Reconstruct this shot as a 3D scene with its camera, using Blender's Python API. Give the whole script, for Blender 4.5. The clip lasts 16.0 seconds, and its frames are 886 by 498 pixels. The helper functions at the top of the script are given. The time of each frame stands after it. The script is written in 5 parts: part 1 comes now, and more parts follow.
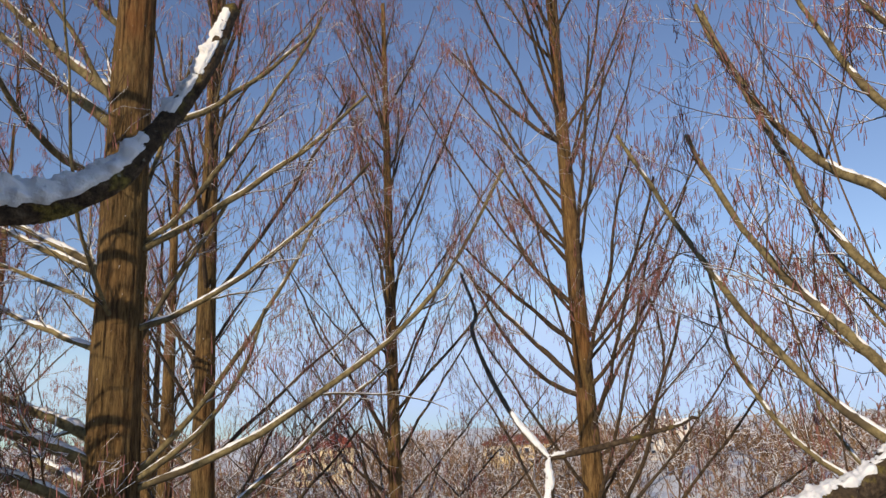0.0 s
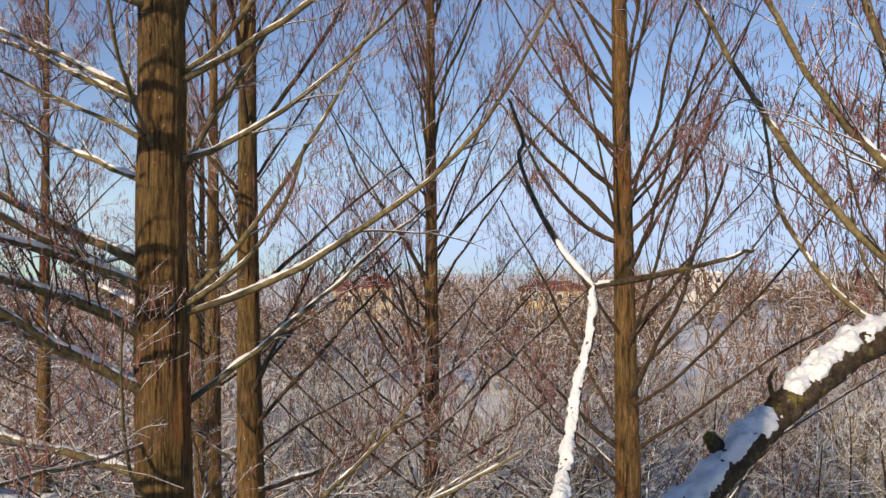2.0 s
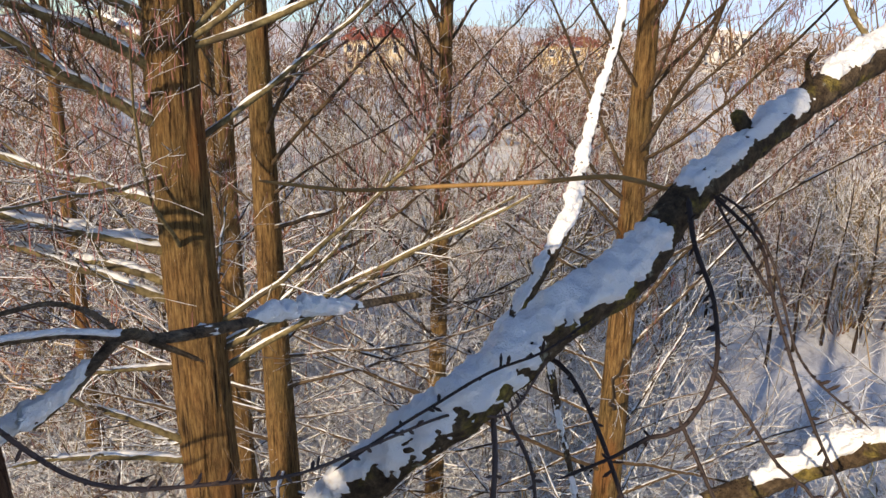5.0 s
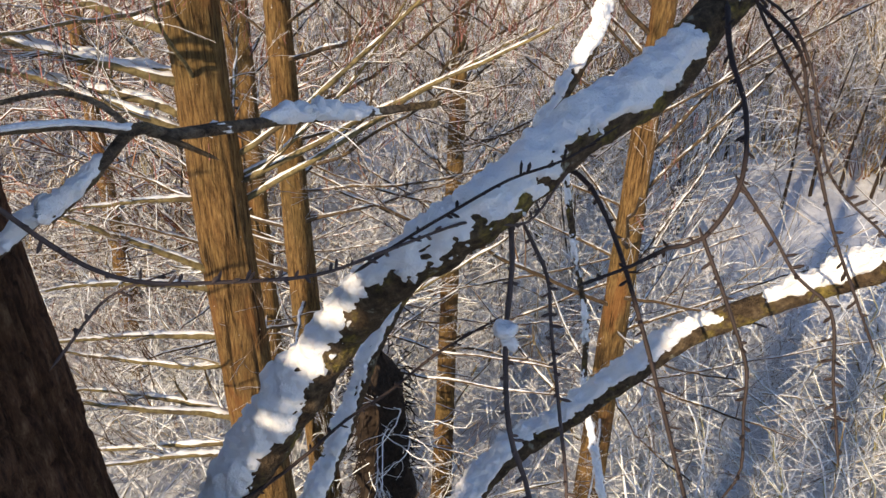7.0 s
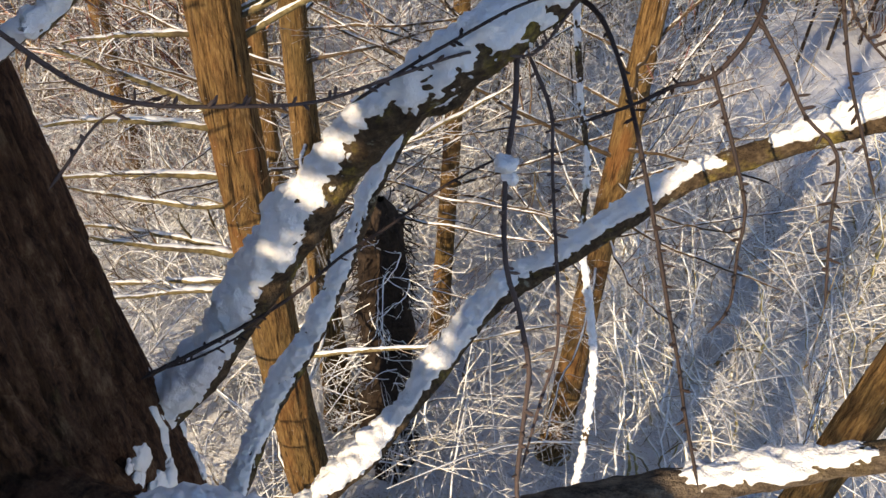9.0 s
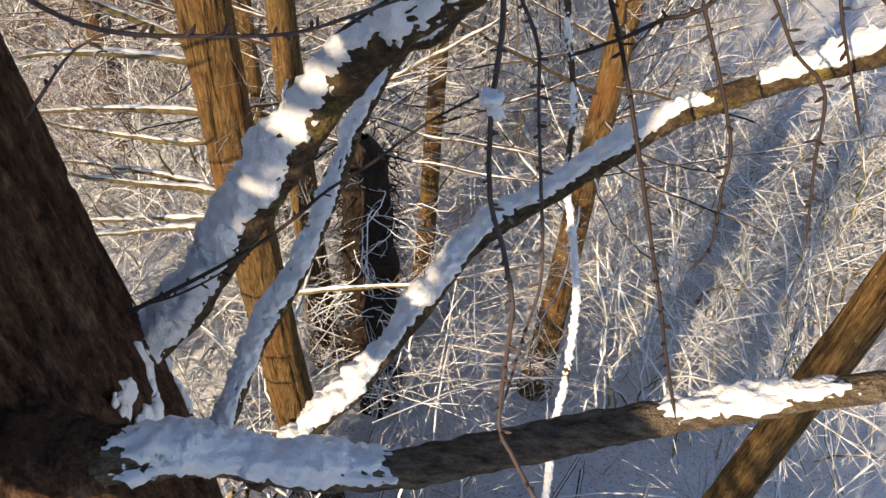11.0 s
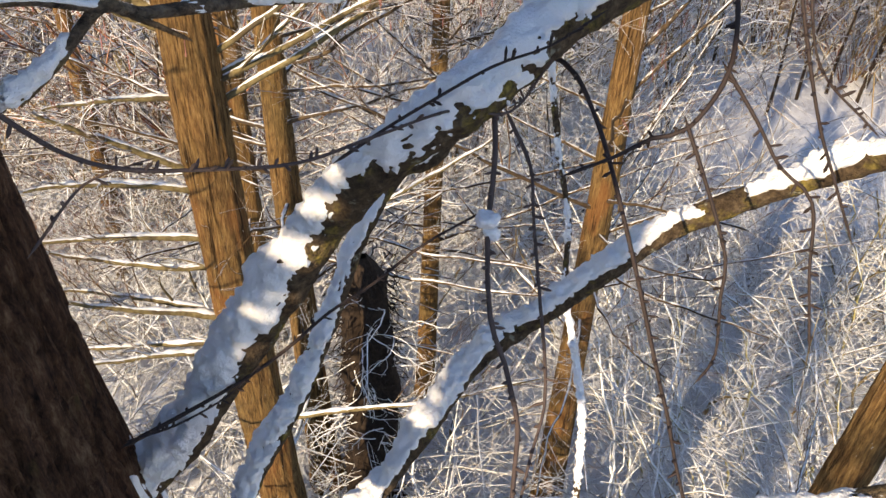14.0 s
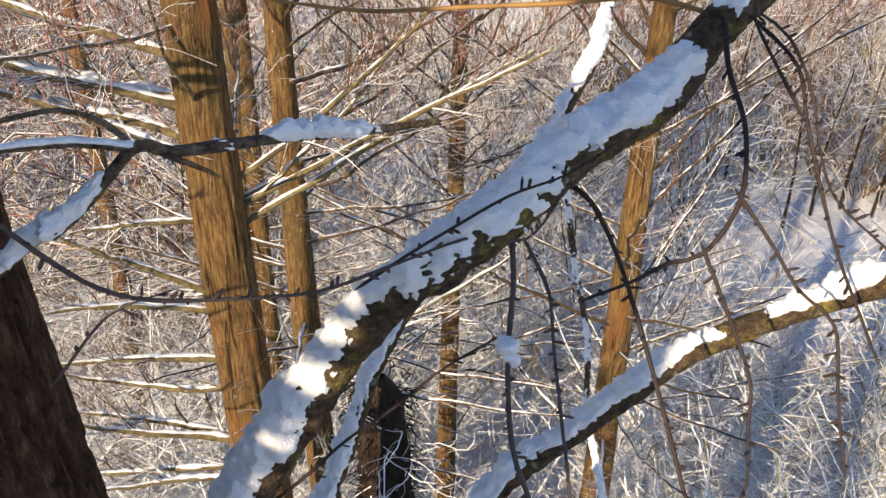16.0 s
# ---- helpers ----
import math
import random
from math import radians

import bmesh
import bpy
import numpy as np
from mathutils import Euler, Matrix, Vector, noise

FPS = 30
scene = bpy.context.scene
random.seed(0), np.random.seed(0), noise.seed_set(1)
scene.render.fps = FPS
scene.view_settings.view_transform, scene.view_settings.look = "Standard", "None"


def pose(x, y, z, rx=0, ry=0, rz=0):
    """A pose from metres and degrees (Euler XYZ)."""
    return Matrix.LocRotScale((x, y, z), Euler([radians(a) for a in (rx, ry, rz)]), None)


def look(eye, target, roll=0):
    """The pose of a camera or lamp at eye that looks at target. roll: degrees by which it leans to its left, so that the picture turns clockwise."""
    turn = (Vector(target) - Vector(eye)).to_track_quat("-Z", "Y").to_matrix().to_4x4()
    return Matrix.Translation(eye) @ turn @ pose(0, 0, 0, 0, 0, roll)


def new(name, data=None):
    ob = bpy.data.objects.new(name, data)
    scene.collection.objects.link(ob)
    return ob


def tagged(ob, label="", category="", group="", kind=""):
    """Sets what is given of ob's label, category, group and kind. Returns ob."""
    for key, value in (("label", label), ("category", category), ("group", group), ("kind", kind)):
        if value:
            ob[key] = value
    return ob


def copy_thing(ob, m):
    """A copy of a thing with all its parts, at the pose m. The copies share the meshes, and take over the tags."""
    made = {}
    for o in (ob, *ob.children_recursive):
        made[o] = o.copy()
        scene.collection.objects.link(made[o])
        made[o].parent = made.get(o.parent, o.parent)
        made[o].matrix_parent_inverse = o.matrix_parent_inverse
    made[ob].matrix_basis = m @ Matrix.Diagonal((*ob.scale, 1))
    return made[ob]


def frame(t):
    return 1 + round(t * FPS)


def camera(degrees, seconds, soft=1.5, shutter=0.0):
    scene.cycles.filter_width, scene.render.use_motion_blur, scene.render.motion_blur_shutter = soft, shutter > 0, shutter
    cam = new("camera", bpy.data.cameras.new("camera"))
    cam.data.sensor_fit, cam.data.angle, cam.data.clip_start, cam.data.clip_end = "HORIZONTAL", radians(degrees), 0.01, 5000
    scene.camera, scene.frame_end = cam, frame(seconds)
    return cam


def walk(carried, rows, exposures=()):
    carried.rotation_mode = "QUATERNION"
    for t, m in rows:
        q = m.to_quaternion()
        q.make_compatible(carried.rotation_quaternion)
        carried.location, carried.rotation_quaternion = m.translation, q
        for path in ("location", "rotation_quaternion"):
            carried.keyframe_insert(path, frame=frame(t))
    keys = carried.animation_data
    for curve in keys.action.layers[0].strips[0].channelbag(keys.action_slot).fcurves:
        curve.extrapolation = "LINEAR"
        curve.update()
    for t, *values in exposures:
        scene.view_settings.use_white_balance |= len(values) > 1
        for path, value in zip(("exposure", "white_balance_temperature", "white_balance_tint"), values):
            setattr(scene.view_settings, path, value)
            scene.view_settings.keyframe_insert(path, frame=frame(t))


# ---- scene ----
cam = camera(60.1, 16.0, soft=1.5)
PATH = [
    (0, 0.0001, 0, 9.5002, 103.14, 2.48, -0),
    (0.5, -0.0029, 0.0086, 9.4987, 100.19, 1.47, 0.39),
    (1, -0.0066, 0.0201, 9.4913, 97.23, 1.25, 0.91),
    (1.5, -0.0072, 0.0397, 9.4795, 94.8, 0.94, 1.65),
    (2, -0.0111, 0.0488, 9.4717, 91.75, 0.41, 2.66),
    (2.5, -0.0133, 0.0523, 9.46, 89.11, -0.63, 3.27),
    (3, -0.0198, 0.0521, 9.4461, 85.34, -1.81, 2.9),
    (3.5, -0.0223, 0.0544, 9.4351, 81.99, -1.62, 3.32),
    (4, -0.022, 0.0571, 9.4241, 79.76, -1.41, 3.44),
    (4.2, -0.0195, 0.0584, 9.418, 78.42, -1.29, 3.37),
    (6.3, -0.0197, 0.059, 9.3834, 65.92, -1.68, 4.75),
    (6.5, -0.0192, 0.0613, 9.3812, 64.49, -1.6, 4.9),
    (7, -0.0207, 0.0622, 9.3755, 61.59, -1.7, 5.18),
    (7.5, -0.0212, 0.0631, 9.3724, 58.44, -1.78, 5.42),
    (8, -0.021, 0.0617, 9.3712, 55.4, -1.5, 5.24),
    (8.5, -0.0195, 0.0605, 9.3686, 52.62, -2.34, 6.17),
    (9, -0.019, 0.0606, 9.3658, 50.2, -2.91, 6.17),
    (9.5, -0.0186, 0.0601, 9.3646, 48.12, -3.62, 6.01),
    (12, -0.0188, 0.0615, 9.3634, 45.51, -3.75, 4.8),
    (12.5, -0.0187, 0.0616, 9.3645, 47.15, -3.79, 4.35),
    (13, -0.0187, 0.0616, 9.3643, 49.1, -3.64, 4.13),
    (13.5, -0.0191, 0.06, 9.3667, 51.94, -2.99, 4.01),
    (14, -0.0194, 0.0608, 9.3666, 54.42, -2.47, 4.23),
    (14.5, -0.0202, 0.0623, 9.3661, 56.57, -1.64, 4.33),
    (15, -0.0204, 0.0618, 9.3687, 59.27, -0.55, 4.25),
    (15.5, -0.0205, 0.0611, 9.3713, 61.52, -1.11, 4.78),
    (16, -0.0208, 0.0609, 9.3725, 63.19, -1.37, 5.08),
]
EXPOSURES = [(0.0, -0.17, 7150, 13), (1.0, -0.13, 7250, 13), (3.0, -0.06, 7450, 14), (4.2, 0.13, 7650, 14), (7.0, 0.5, 7800, 13), (9.0, 0.5, 8100, 13), (12.5, 0.63, 8450, 14), (14.5, 0.7, 8050, 13), (16.0, 0.71, 7850, 13)]
walk(cam, [(r[0], pose(*r[1:])) for r in PATH], EXPOSURES)

# ---- light ----
SUN_AZ = math.atan2(-0.45, -0.893)      # the sun stands low behind the camera, a little to its left
SUN_EL = radians(22)
to_sun = Vector((math.sin(SUN_AZ) * math.cos(SUN_EL), math.cos(SUN_AZ) * math.cos(SUN_EL), math.sin(SUN_EL)))
world = bpy.data.worlds.new("sky")
scene.world = world
world.use_nodes = True
wn = world.node_tree.nodes
sky = wn.new("ShaderNodeTexSky")
sky.sky_type = "NISHITA"
sky.sun_disc = False
sky.sun_elevation = SUN_EL
sky.sun_rotation = SUN_AZ
sky.altitude = 500
sky.air_density, sky.dust_density, sky.ozone_density = 1.0, 0.0, 3.5
wn["Background"].inputs["Strength"].default_value = 0.145
tint = wn.new("ShaderNodeMix")
tint.data_type, tint.blend_type = "RGBA", "MULTIPLY"
tint.inputs[0].default_value = 1.0
tint.inputs[7].default_value = (1.03, 0.98, 1.04, 1)
world.node_tree.links.new(sky.outputs["Color"], tint.inputs[6])
cap = wn.new("ShaderNodeMix")            # winter haze keeps the skyline pale blue
cap.data_type, cap.blend_type = "RGBA", "DARKEN"
cap.inputs[0].default_value = 1.0
cap.inputs[7].default_value = (3.8, 5.4, 8.2, 1)
world.node_tree.links.new(tint.outputs[2], cap.inputs[6])
world.node_tree.links.new(cap.outputs[2], wn["Background"].inputs["Color"])
sun_data = bpy.data.lights.new("sun", "SUN")
sun_data.energy, sun_data.angle, sun_data.color = 4.7, radians(0.55), (1.0, 0.885, 0.71)
sun = new("sun", sun_data)
sun.matrix_world = look(to_sun * 60, (0, 0, 0))


# ---- materials ----
class Mat:
    """A small node builder for one material."""

    def __init__(self, name):
        self.m = bpy.data.materials.new(name)
        self.m.use_nodes = True
        self.t = self.m.node_tree
        self.p = self.t.nodes["Principled BSDF"]
        self.geo = self.t.nodes.new("ShaderNodeNewGeometry")
        self.tex = self.t.nodes.new("ShaderNodeTexCoord")

    def link(self, a, b):
        self.t.links.new(a, b)

    def noise(self, scale, detail=4, stretch=(1, 1, 1), rough=0.6, world_space=True):
        mp = self.t.nodes.new("ShaderNodeMapping")
        mp.inputs["Scale"].default_value = stretch
        self.link(self.geo.outputs["Position"] if world_space else self.tex.outputs["Object"], mp.inputs["Vector"])
        n = self.t.nodes.new("ShaderNodeTexNoise")
        n.inputs["Scale"].default_value, n.inputs["Detail"].default_value, n.inputs["Roughness"].default_value = scale, detail, rough
        self.link(mp.outputs["Vector"], n.inputs["Vector"])
        return n.outputs["Fac"]

    def ramp(self, fac, *stops):
        r = self.t.nodes.new("ShaderNodeValToRGB")
        els = r.color_ramp.elements
        while len(els) < len(stops):
            els.new(0.5)
        for e, (pos, col) in zip(els, stops):
            e.position = pos
            e.color = (*col, 1) if not isinstance(col, (int, float)) else (col, col, col, 1)
        self.link(fac, r.inputs["Fac"])
        return r.outputs["Color"]

    def mix(self, fac, a, b, mode="MIX"):
        n = self.t.nodes.new("ShaderNodeMix")
        n.data_type, n.blend_type = "RGBA", mode
        for sock, v in ((n.inputs[0], fac), (n.inputs[6], a), (n.inputs[7], b)):
            if isinstance(v, (int, float)):
                sock.default_value = v
            elif isinstance(v, tuple):
                sock.default_value = (*v, 1)
            else:
                self.link(v, sock)
        return n.outputs[2]

    def math(self, op, a, b=0.0):
        n = self.t.nodes.new("ShaderNodeMath")
        n.operation = op
        for sock, v in zip(n.inputs, (a, b)):
            if isinstance(v, (int, float)):
                sock.default_value = v
            else:
                self.link(v, sock)
        return n.outputs[0]

    def up(self):
        x = self.t.nodes.new("ShaderNodeSeparateXYZ")
        self.link(self.geo.outputs["Normal"], x.inputs[0])
        return x.outputs["Z"]

    def bump(self, h, strength, dist):
        b = self.t.nodes.new("ShaderNodeBump")
        b.inputs["Strength"].default_value, b.inputs["Distance"].default_value = strength, dist
        self.link(h, b.inputs["Height"])
        self.link(b.outputs["Normal"], self.p.inputs["Normal"])

    def done(self, colour, rough=0.85, spec=0.3):
        if isinstance(colour, tuple):
            self.p.inputs["Base Color"].default_value = (*colour, 1)
        else:
            self.link(colour, self.p.inputs["Base Color"])
        if isinstance(rough, (int, float)):
            self.p.inputs["Roughness"].default_value = rough
        else:
            self.link(rough, self.p.inputs["Roughness"])
        self.p.inputs["Specular IOR Level"].default_value = spec
        return self.m

    def snowed(self, base, lo, hi, patch_scale, patch=0.45, white=(0.86, 0.88, 0.9)):
        """Snow that lies on the upper side of a twig or limb, in patches."""
        n = self.noise(patch_scale, 3)
        lift = self.math("ADD", self.up(), self.math("MULTIPLY", self.math("SUBTRACT", n, 0.5), patch * 2))
        f = self.ramp(lift, (lo, 0.0), (hi, 1.0))
        return self.mix(f, base, white)


def snow_material():
    k = Mat("snow")
    h = k.math("ADD", k.math("MULTIPLY", k.noise(140, 4), 0.6), k.math("MULTIPLY", k.noise(520, 3), 0.4))
    k.bump(h, 0.7, 0.005)
    k.p.inputs["Subsurface Weight"].default_value = 0.15
    k.p.inputs["Subsurface Radius"].default_value = (0.01, 0.012, 0.015)
    c = k.ramp(k.noise(18, 3), (0.3, (0.76, 0.78, 0.8)), (0.7, (0.85, 0.86, 0.87)))
    return k.done(c, 0.6, 0.3)


def trunk_material():
    k = Mat("fibrous_bark")
    fib = k.noise(60, 7, (1, 1, 0.12), 0.7)
    fine = k.noise(190, 5, (1, 1, 0.22), 0.75)
    big = k.noise(2.6, 4, (1, 1, 0.55))
    c = k.ramp(fib, (0.33, (0.04, 0.022, 0.01)), (0.45, (0.135, 0.073, 0.029)), (0.57, (0.25, 0.145, 0.057)), (0.72, (0.4, 0.26, 0.12)))
    c = k.mix(k.ramp(big, (0.4, 0.0), (0.62, 0.8)), c, k.ramp(fib, (0.34, (0.04, 0.026, 0.012)), (0.68, (0.27, 0.18, 0.072))))
    c = k.mix(k.ramp(fine, (0.52, 0.0), (0.76, 0.5)), c, (0.36, 0.25, 0.13))
    c = k.mix(k.ramp(k.noise(1.9, 4, (1, 1, 0.45)), (0.58, 0.0), (0.68, 0.5)), c, (0.27, 0.105, 0.036))
    crack = k.ramp(k.noise(24, 5, (1, 1, 0.07), 0.62), (0.34, 1.0), (0.41, 0.0))
    c = k.mix(k.math("MULTIPLY", crack, 0.85), c, (0.02, 0.011, 0.006))
    c = k.mix(k.ramp(k.noise(34, 4, (1, 1, 0.6), 0.7), (0.69, 0.0), (0.72, 0.9)), c, (0.8, 0.81, 0.83))
    k.bump(k.math("ADD", k.math("SUBTRACT", fib, k.math("MULTIPLY", crack, 0.5)), k.math("MULTIPLY", fine, 0.5)), 1.0, 0.03)
    return k.done(c, 0.9, 0.15)


def near_bark_material():
    k = Mat("shaggy_dark_bark")
    fib = k.noise(95, 8, (1, 1, 0.2), 0.74)
    fine = k.noise(330, 5, (1, 1, 0.3), 0.75)
    mixed = k.math("ADD", k.math("MULTIPLY", fib, 0.7), k.math("MULTIPLY", fine, 0.3))
    c = k.ramp(mixed, (0.36, (0.013, 0.007, 0.005)), (0.45, (0.07, 0.036, 0.023)), (0.54, (0.15, 0.08, 0.048)), (0.66, (0.32, 0.21, 0.13)))
    c = k.mix(k.ramp(k.noise(9, 4, (1, 1, 0.5)), (0.58, 0.0), (0.7, 0.5)), c, (0.2, 0.085, 0.05))
    c = k.mix(k.ramp(k.noise(16, 4, (1, 1, 0.6)), (0.62, 0.0), (0.7, 0.55)), c, k.ramp(fine, (0.35, (0.07, 0.065, 0.02)), (0.65, (0.23, 0.19, 0.08))))
    k.bump(k.math("ADD", fib, k.math("MULTIPLY", fine, 0.4)), 1.0, 0.02)
    return k.done(c, 0.9, 0.15)


def near_branch_material():
    k = Mat("mossy_branch_bark")
    g = k.noise(120, 6, (1, 1, 1), 0.7)
    c = k.ramp(g, (0.3, (0.022, 0.015, 0.011)), (0.52, (0.085, 0.06, 0.038)), (0.75, (0.2, 0.15, 0.095)))
    c = k.mix(k.ramp(k.noise(26, 4), (0.5, 0.0), (0.66, 0.7)), c, k.ramp(g, (0.35, (0.03, 0.022, 0.015)), (0.7, (0.13, 0.085, 0.05))))
    moss = k.ramp(k.noise(38, 5), (0.54, 0.0), (0.66, 0.8))
    c = k.mix(moss, c, k.ramp(k.noise(210, 3), (0.35, (0.08, 0.07, 0.018)), (0.65, (0.33, 0.255, 0.065))))
    c = k.mix(k.ramp(k.noise(75, 4), (0.64, 0.0), (0.7, 0.75)), c, (0.3, 0.3, 0.23))
    k.bump(k.math("ADD", g, k.noise(400, 3)), 0.9, 0.005)
    return k.done(c, 0.9, 0.15)


def grey_branch_material():
    k = Mat("grey_branch_bark")
    g = k.noise(150, 6, (0.35, 1, 1), 0.72)
    c = k.ramp(g, (0.32, (0.035, 0.026, 0.02)), (0.5, (0.15, 0.115, 0.085)), (0.7, (0.3, 0.245, 0.18)))
    c = k.mix(k.ramp(k.noise(22, 4), (0.5, 0.0), (0.64, 0.7)), c, k.ramp(g, (0.35, (0.05, 0.035, 0.02)), (0.7, (0.24, 0.17, 0.07))))
    k.bump(k.math("ADD", g, k.noise(420, 3)), 1.0, 0.006)
    return k.done(c, 0.9, 0.15)


def limb_material(name, deep, mid, high):
    k = Mat(name)
    g = k.noise(30, 5, (1, 1, 1), 0.7)
    c = k.ramp(g, (0.3, deep), (0.5, mid), (0.75, high))
    c = k.mix(k.ramp(k.noise(3.2, 2), (0.54, 0.0), (0.66, 0.75)), c, (0.06, 0.044, 0.03))
    k.bump(g, 0.6, 0.004)
    c = k.snowed(c, 0.72, 0.84, 16.0, 0.5)
    return k.done(c, 0.85, 0.2)


def twig_material(name, dark, light, lo, hi, patch_scale, patch):
    k = Mat(name)
    own = k.geo.outputs["Random Per Island"]
    c = k.mix(own, dark, light)
    bent = k.math("MULTIPLY", k.math("SUBTRACT", k.math("FRACT", k.math("MULTIPLY", own, 37.0)), 0.5), 0.6)
    n = k.noise(patch_scale, 3)
    lift = k.math("ADD", k.math("ADD", k.up(), bent), k.math("MULTIPLY", k.math("SUBTRACT", n, 0.5), patch * 2))
    c = k.mix(k.ramp(lift, (lo, 0.0), (hi, 1.0)), c, (0.86, 0.88, 0.9))
    return k.done(c, 0.8, 0.25)


def plain(name, colour, rough=0.8, spec=0.3, scale=8.0, spread=0.25):
    k = Mat(name)
    a = tuple(x * (1 - spread) for x in colour)
    b = tuple(min(1, x * (1 + spread)) for x in colour)
    return k.done(k.ramp(k.noise(scale, 5), (0.3, a), (0.7, b)), rough, spec)


def ground_material():
    k = Mat("snowy_ground")
    n1, n2 = k.noise(0.35, 6, rough=0.65), k.noise(5.0, 5, rough=0.7)
    white = k.ramp(n2, (0.3, (0.72, 0.75, 0.8)), (0.7, (0.86, 0.88, 0.9)))
    litter = k.ramp(n2, (0.3, (0.10, 0.07, 0.045)), (0.7, (0.3, 0.22, 0.15)))
    speck = k.ramp(k.noise(26, 5, rough=0.75), (0.55, 0.0), (0.63, 0.8))
    f = k.math("MAXIMUM", speck, k.math("MULTIPLY", k.ramp(n1, (0.55, 0.0), (0.7, 0.5)), k.ramp(k.noise(14, 4), (0.42, 0.0), (0.58, 1.0))))
    k.bump(n2, 0.5, 0.08)
    return k.done(k.mix(f, white, litter), 0.75, 0.25)


SNOW = snow_material()
BARK = trunk_material()
NEAR_BARK = near_bark_material()
BRANCH_BARK = near_branch_material()
GREY_BARK = grey_branch_material()
LIMB = limb_material("limb_bark", (0.055, 0.04, 0.02), (0.165, 0.128, 0.062), (0.28, 0.23, 0.115))
DARK_LIMB = limb_material("dark_limb_bark", (0.025, 0.016, 0.011), (0.075, 0.05, 0.03), (0.16, 0.115, 0.06))
TWIG = twig_material("twig_bark", (0.035, 0.021, 0.013), (0.16, 0.095, 0.048), 0.5, 0.62, 5.0, 0.45)
BOUGH = twig_material("bough_bark", (0.06, 0.045, 0.025), (0.2, 0.155, 0.075), 0.3, 0.5, 9.0, 0.6)
SHRUB = twig_material("shrub_bark", (0.05, 0.036, 0.022), (0.33, 0.25, 0.11), 0.15, 0.35, 4.0, 0.6)
SHRUB_TWIG = twig_material("shrub_twig_bark", (0.03, 0.02, 0.014), (0.32, 0.22, 0.1), -0.2, 0.0, 3.0, 0.75)
RED_TWIG = twig_material("red_twig_bark", (0.12, 0.048, 0.028), (0.36, 0.165, 0.085), 0.48, 0.68, 3.0, 0.5)
BROWN_TWIG = twig_material("brown_twig_bark", (0.07, 0.03, 0.022), (0.27, 0.13, 0.075), 0.5, 0.7, 3.0, 0.5)
MID_TWIG = twig_material("thicket_bark", (0.03, 0.02, 0.012), (0.4, 0.275, 0.115), 0.32, 0.52, 2.0, 0.7)
OLIVE_TWIG = twig_material("olive_thicket_bark", (0.10, 0.08, 0.03), (0.38, 0.31, 0.13), 0.3, 0.5, 2.0, 0.5)
GREY_TWIG = twig_material("dark_thicket_bark", (0.02, 0.016, 0.014), (0.10, 0.075, 0.055), 0.4, 0.6, 2.0, 0.5)
WOODS = twig_material("far_wood_bark", (0.06, 0.035, 0.022), (0.34, 0.2, 0.105), 0.66, 0.85, 0.8, 0.5)
LICHEN = twig_material("lichened_bark", (0.20, 0.19, 0.06), (0.5, 0.44, 0.2), 0.0, 0.25, 7.0, 0.8)
PALE_TWIG = plain("grey_shoot_bark", (0.08, 0.058, 0.053), 0.7, 0.3, 60)
DARK_TWIG = plain("dark_shoot_bark", (0.034, 0.023, 0.021), 0.7, 0.3, 60)
TAN_TWIG = plain("tan_shoot_bark", (0.3, 0.17, 0.06), 0.7, 0.3, 40)
CATKIN = plain("catkin", (0.28, 0.118, 0.105), 0.8, 0.2, 12, 0.4)
# near-black: the broken trunk's shade is put into this colour; saplings share it
DARK_BARK = plain("dark_bark", (0.03, 0.02, 0.014), 0.8, 0.2, 25, 0.6)
GROUND = ground_material()

# ---- shape helpers ----
rng = np.random.default_rng(7)


def unit(a):
    return a / np.maximum(np.linalg.norm(a, axis=-1, keepdims=True), 1e-9)


def wobble(p, freq, seed, octaves=3):
    """Smooth pseudo-noise between -1 and 1 at points p, from a few waves."""
    g = np.random.default_rng(seed)
    out, amp, total = 0.0, 1.0, 0.0
    for _ in range(octaves):
        for _ in range(4):
            k = unit(g.normal(size=p.shape[-1])) * freq * g.uniform(0.7, 1.4) * 2 * np.pi
            out = out + amp * np.sin(p @ k + g.uniform(0, 6.28))
        total += amp * 2.0
        amp, freq = amp * 0.55, freq * 2.1
    return np.clip(out / total, -1, 1)


class Buf:
    """Collects quads for one mesh."""

    def __init__(self):
        self.v, self.f, self.n = [], [], 0

    def add(self, v, f):
        self.v.append(v.reshape(-1, 3))
        self.f.append(f.reshape(-1, 4) + self.n)
        self.n += len(self.v[-1])

    def arrays(self):
        return np.concatenate(self.v), np.concatenate(self.f)

    def mesh(self, name, material):
        v, f = self.arrays()
        return mesh_of(name, v, f, material)


def mesh_of(name, v, f, material):
    me = bpy.data.meshes.new(name)
    me.vertices.add(len(v))
    me.vertices.foreach_set("co", np.ascontiguousarray(v, dtype=np.float32).ravel())
    me.loops.add(4 * len(f))
    me.loops.foreach_set("vertex_index", np.ascontiguousarray(f, dtype=np.int32).ravel())
    me.polygons.add(len(f))
    me.polygons.foreach_set("loop_start", np.arange(len(f), dtype=np.int32) * 4)
    me.polygons.foreach_set("use_smooth", np.ones(len(f), dtype=bool))
    me.update(calc_edges=True)
    me.materials.append(material)
    return me


def grid_faces(rows, cols, wrap):
    """Quads between consecutive rows of a grid, wrapped round its columns or not."""
    i = np.arange(rows - 1)[:, None] * cols
    j = np.arange(cols if wrap else cols - 1)[None, :]
    k = (j + 1) % cols
    return np.stack(np.broadcast_arrays(i + j, i + k, i + cols + k, i + cols + j), -1).reshape(-1, 4)


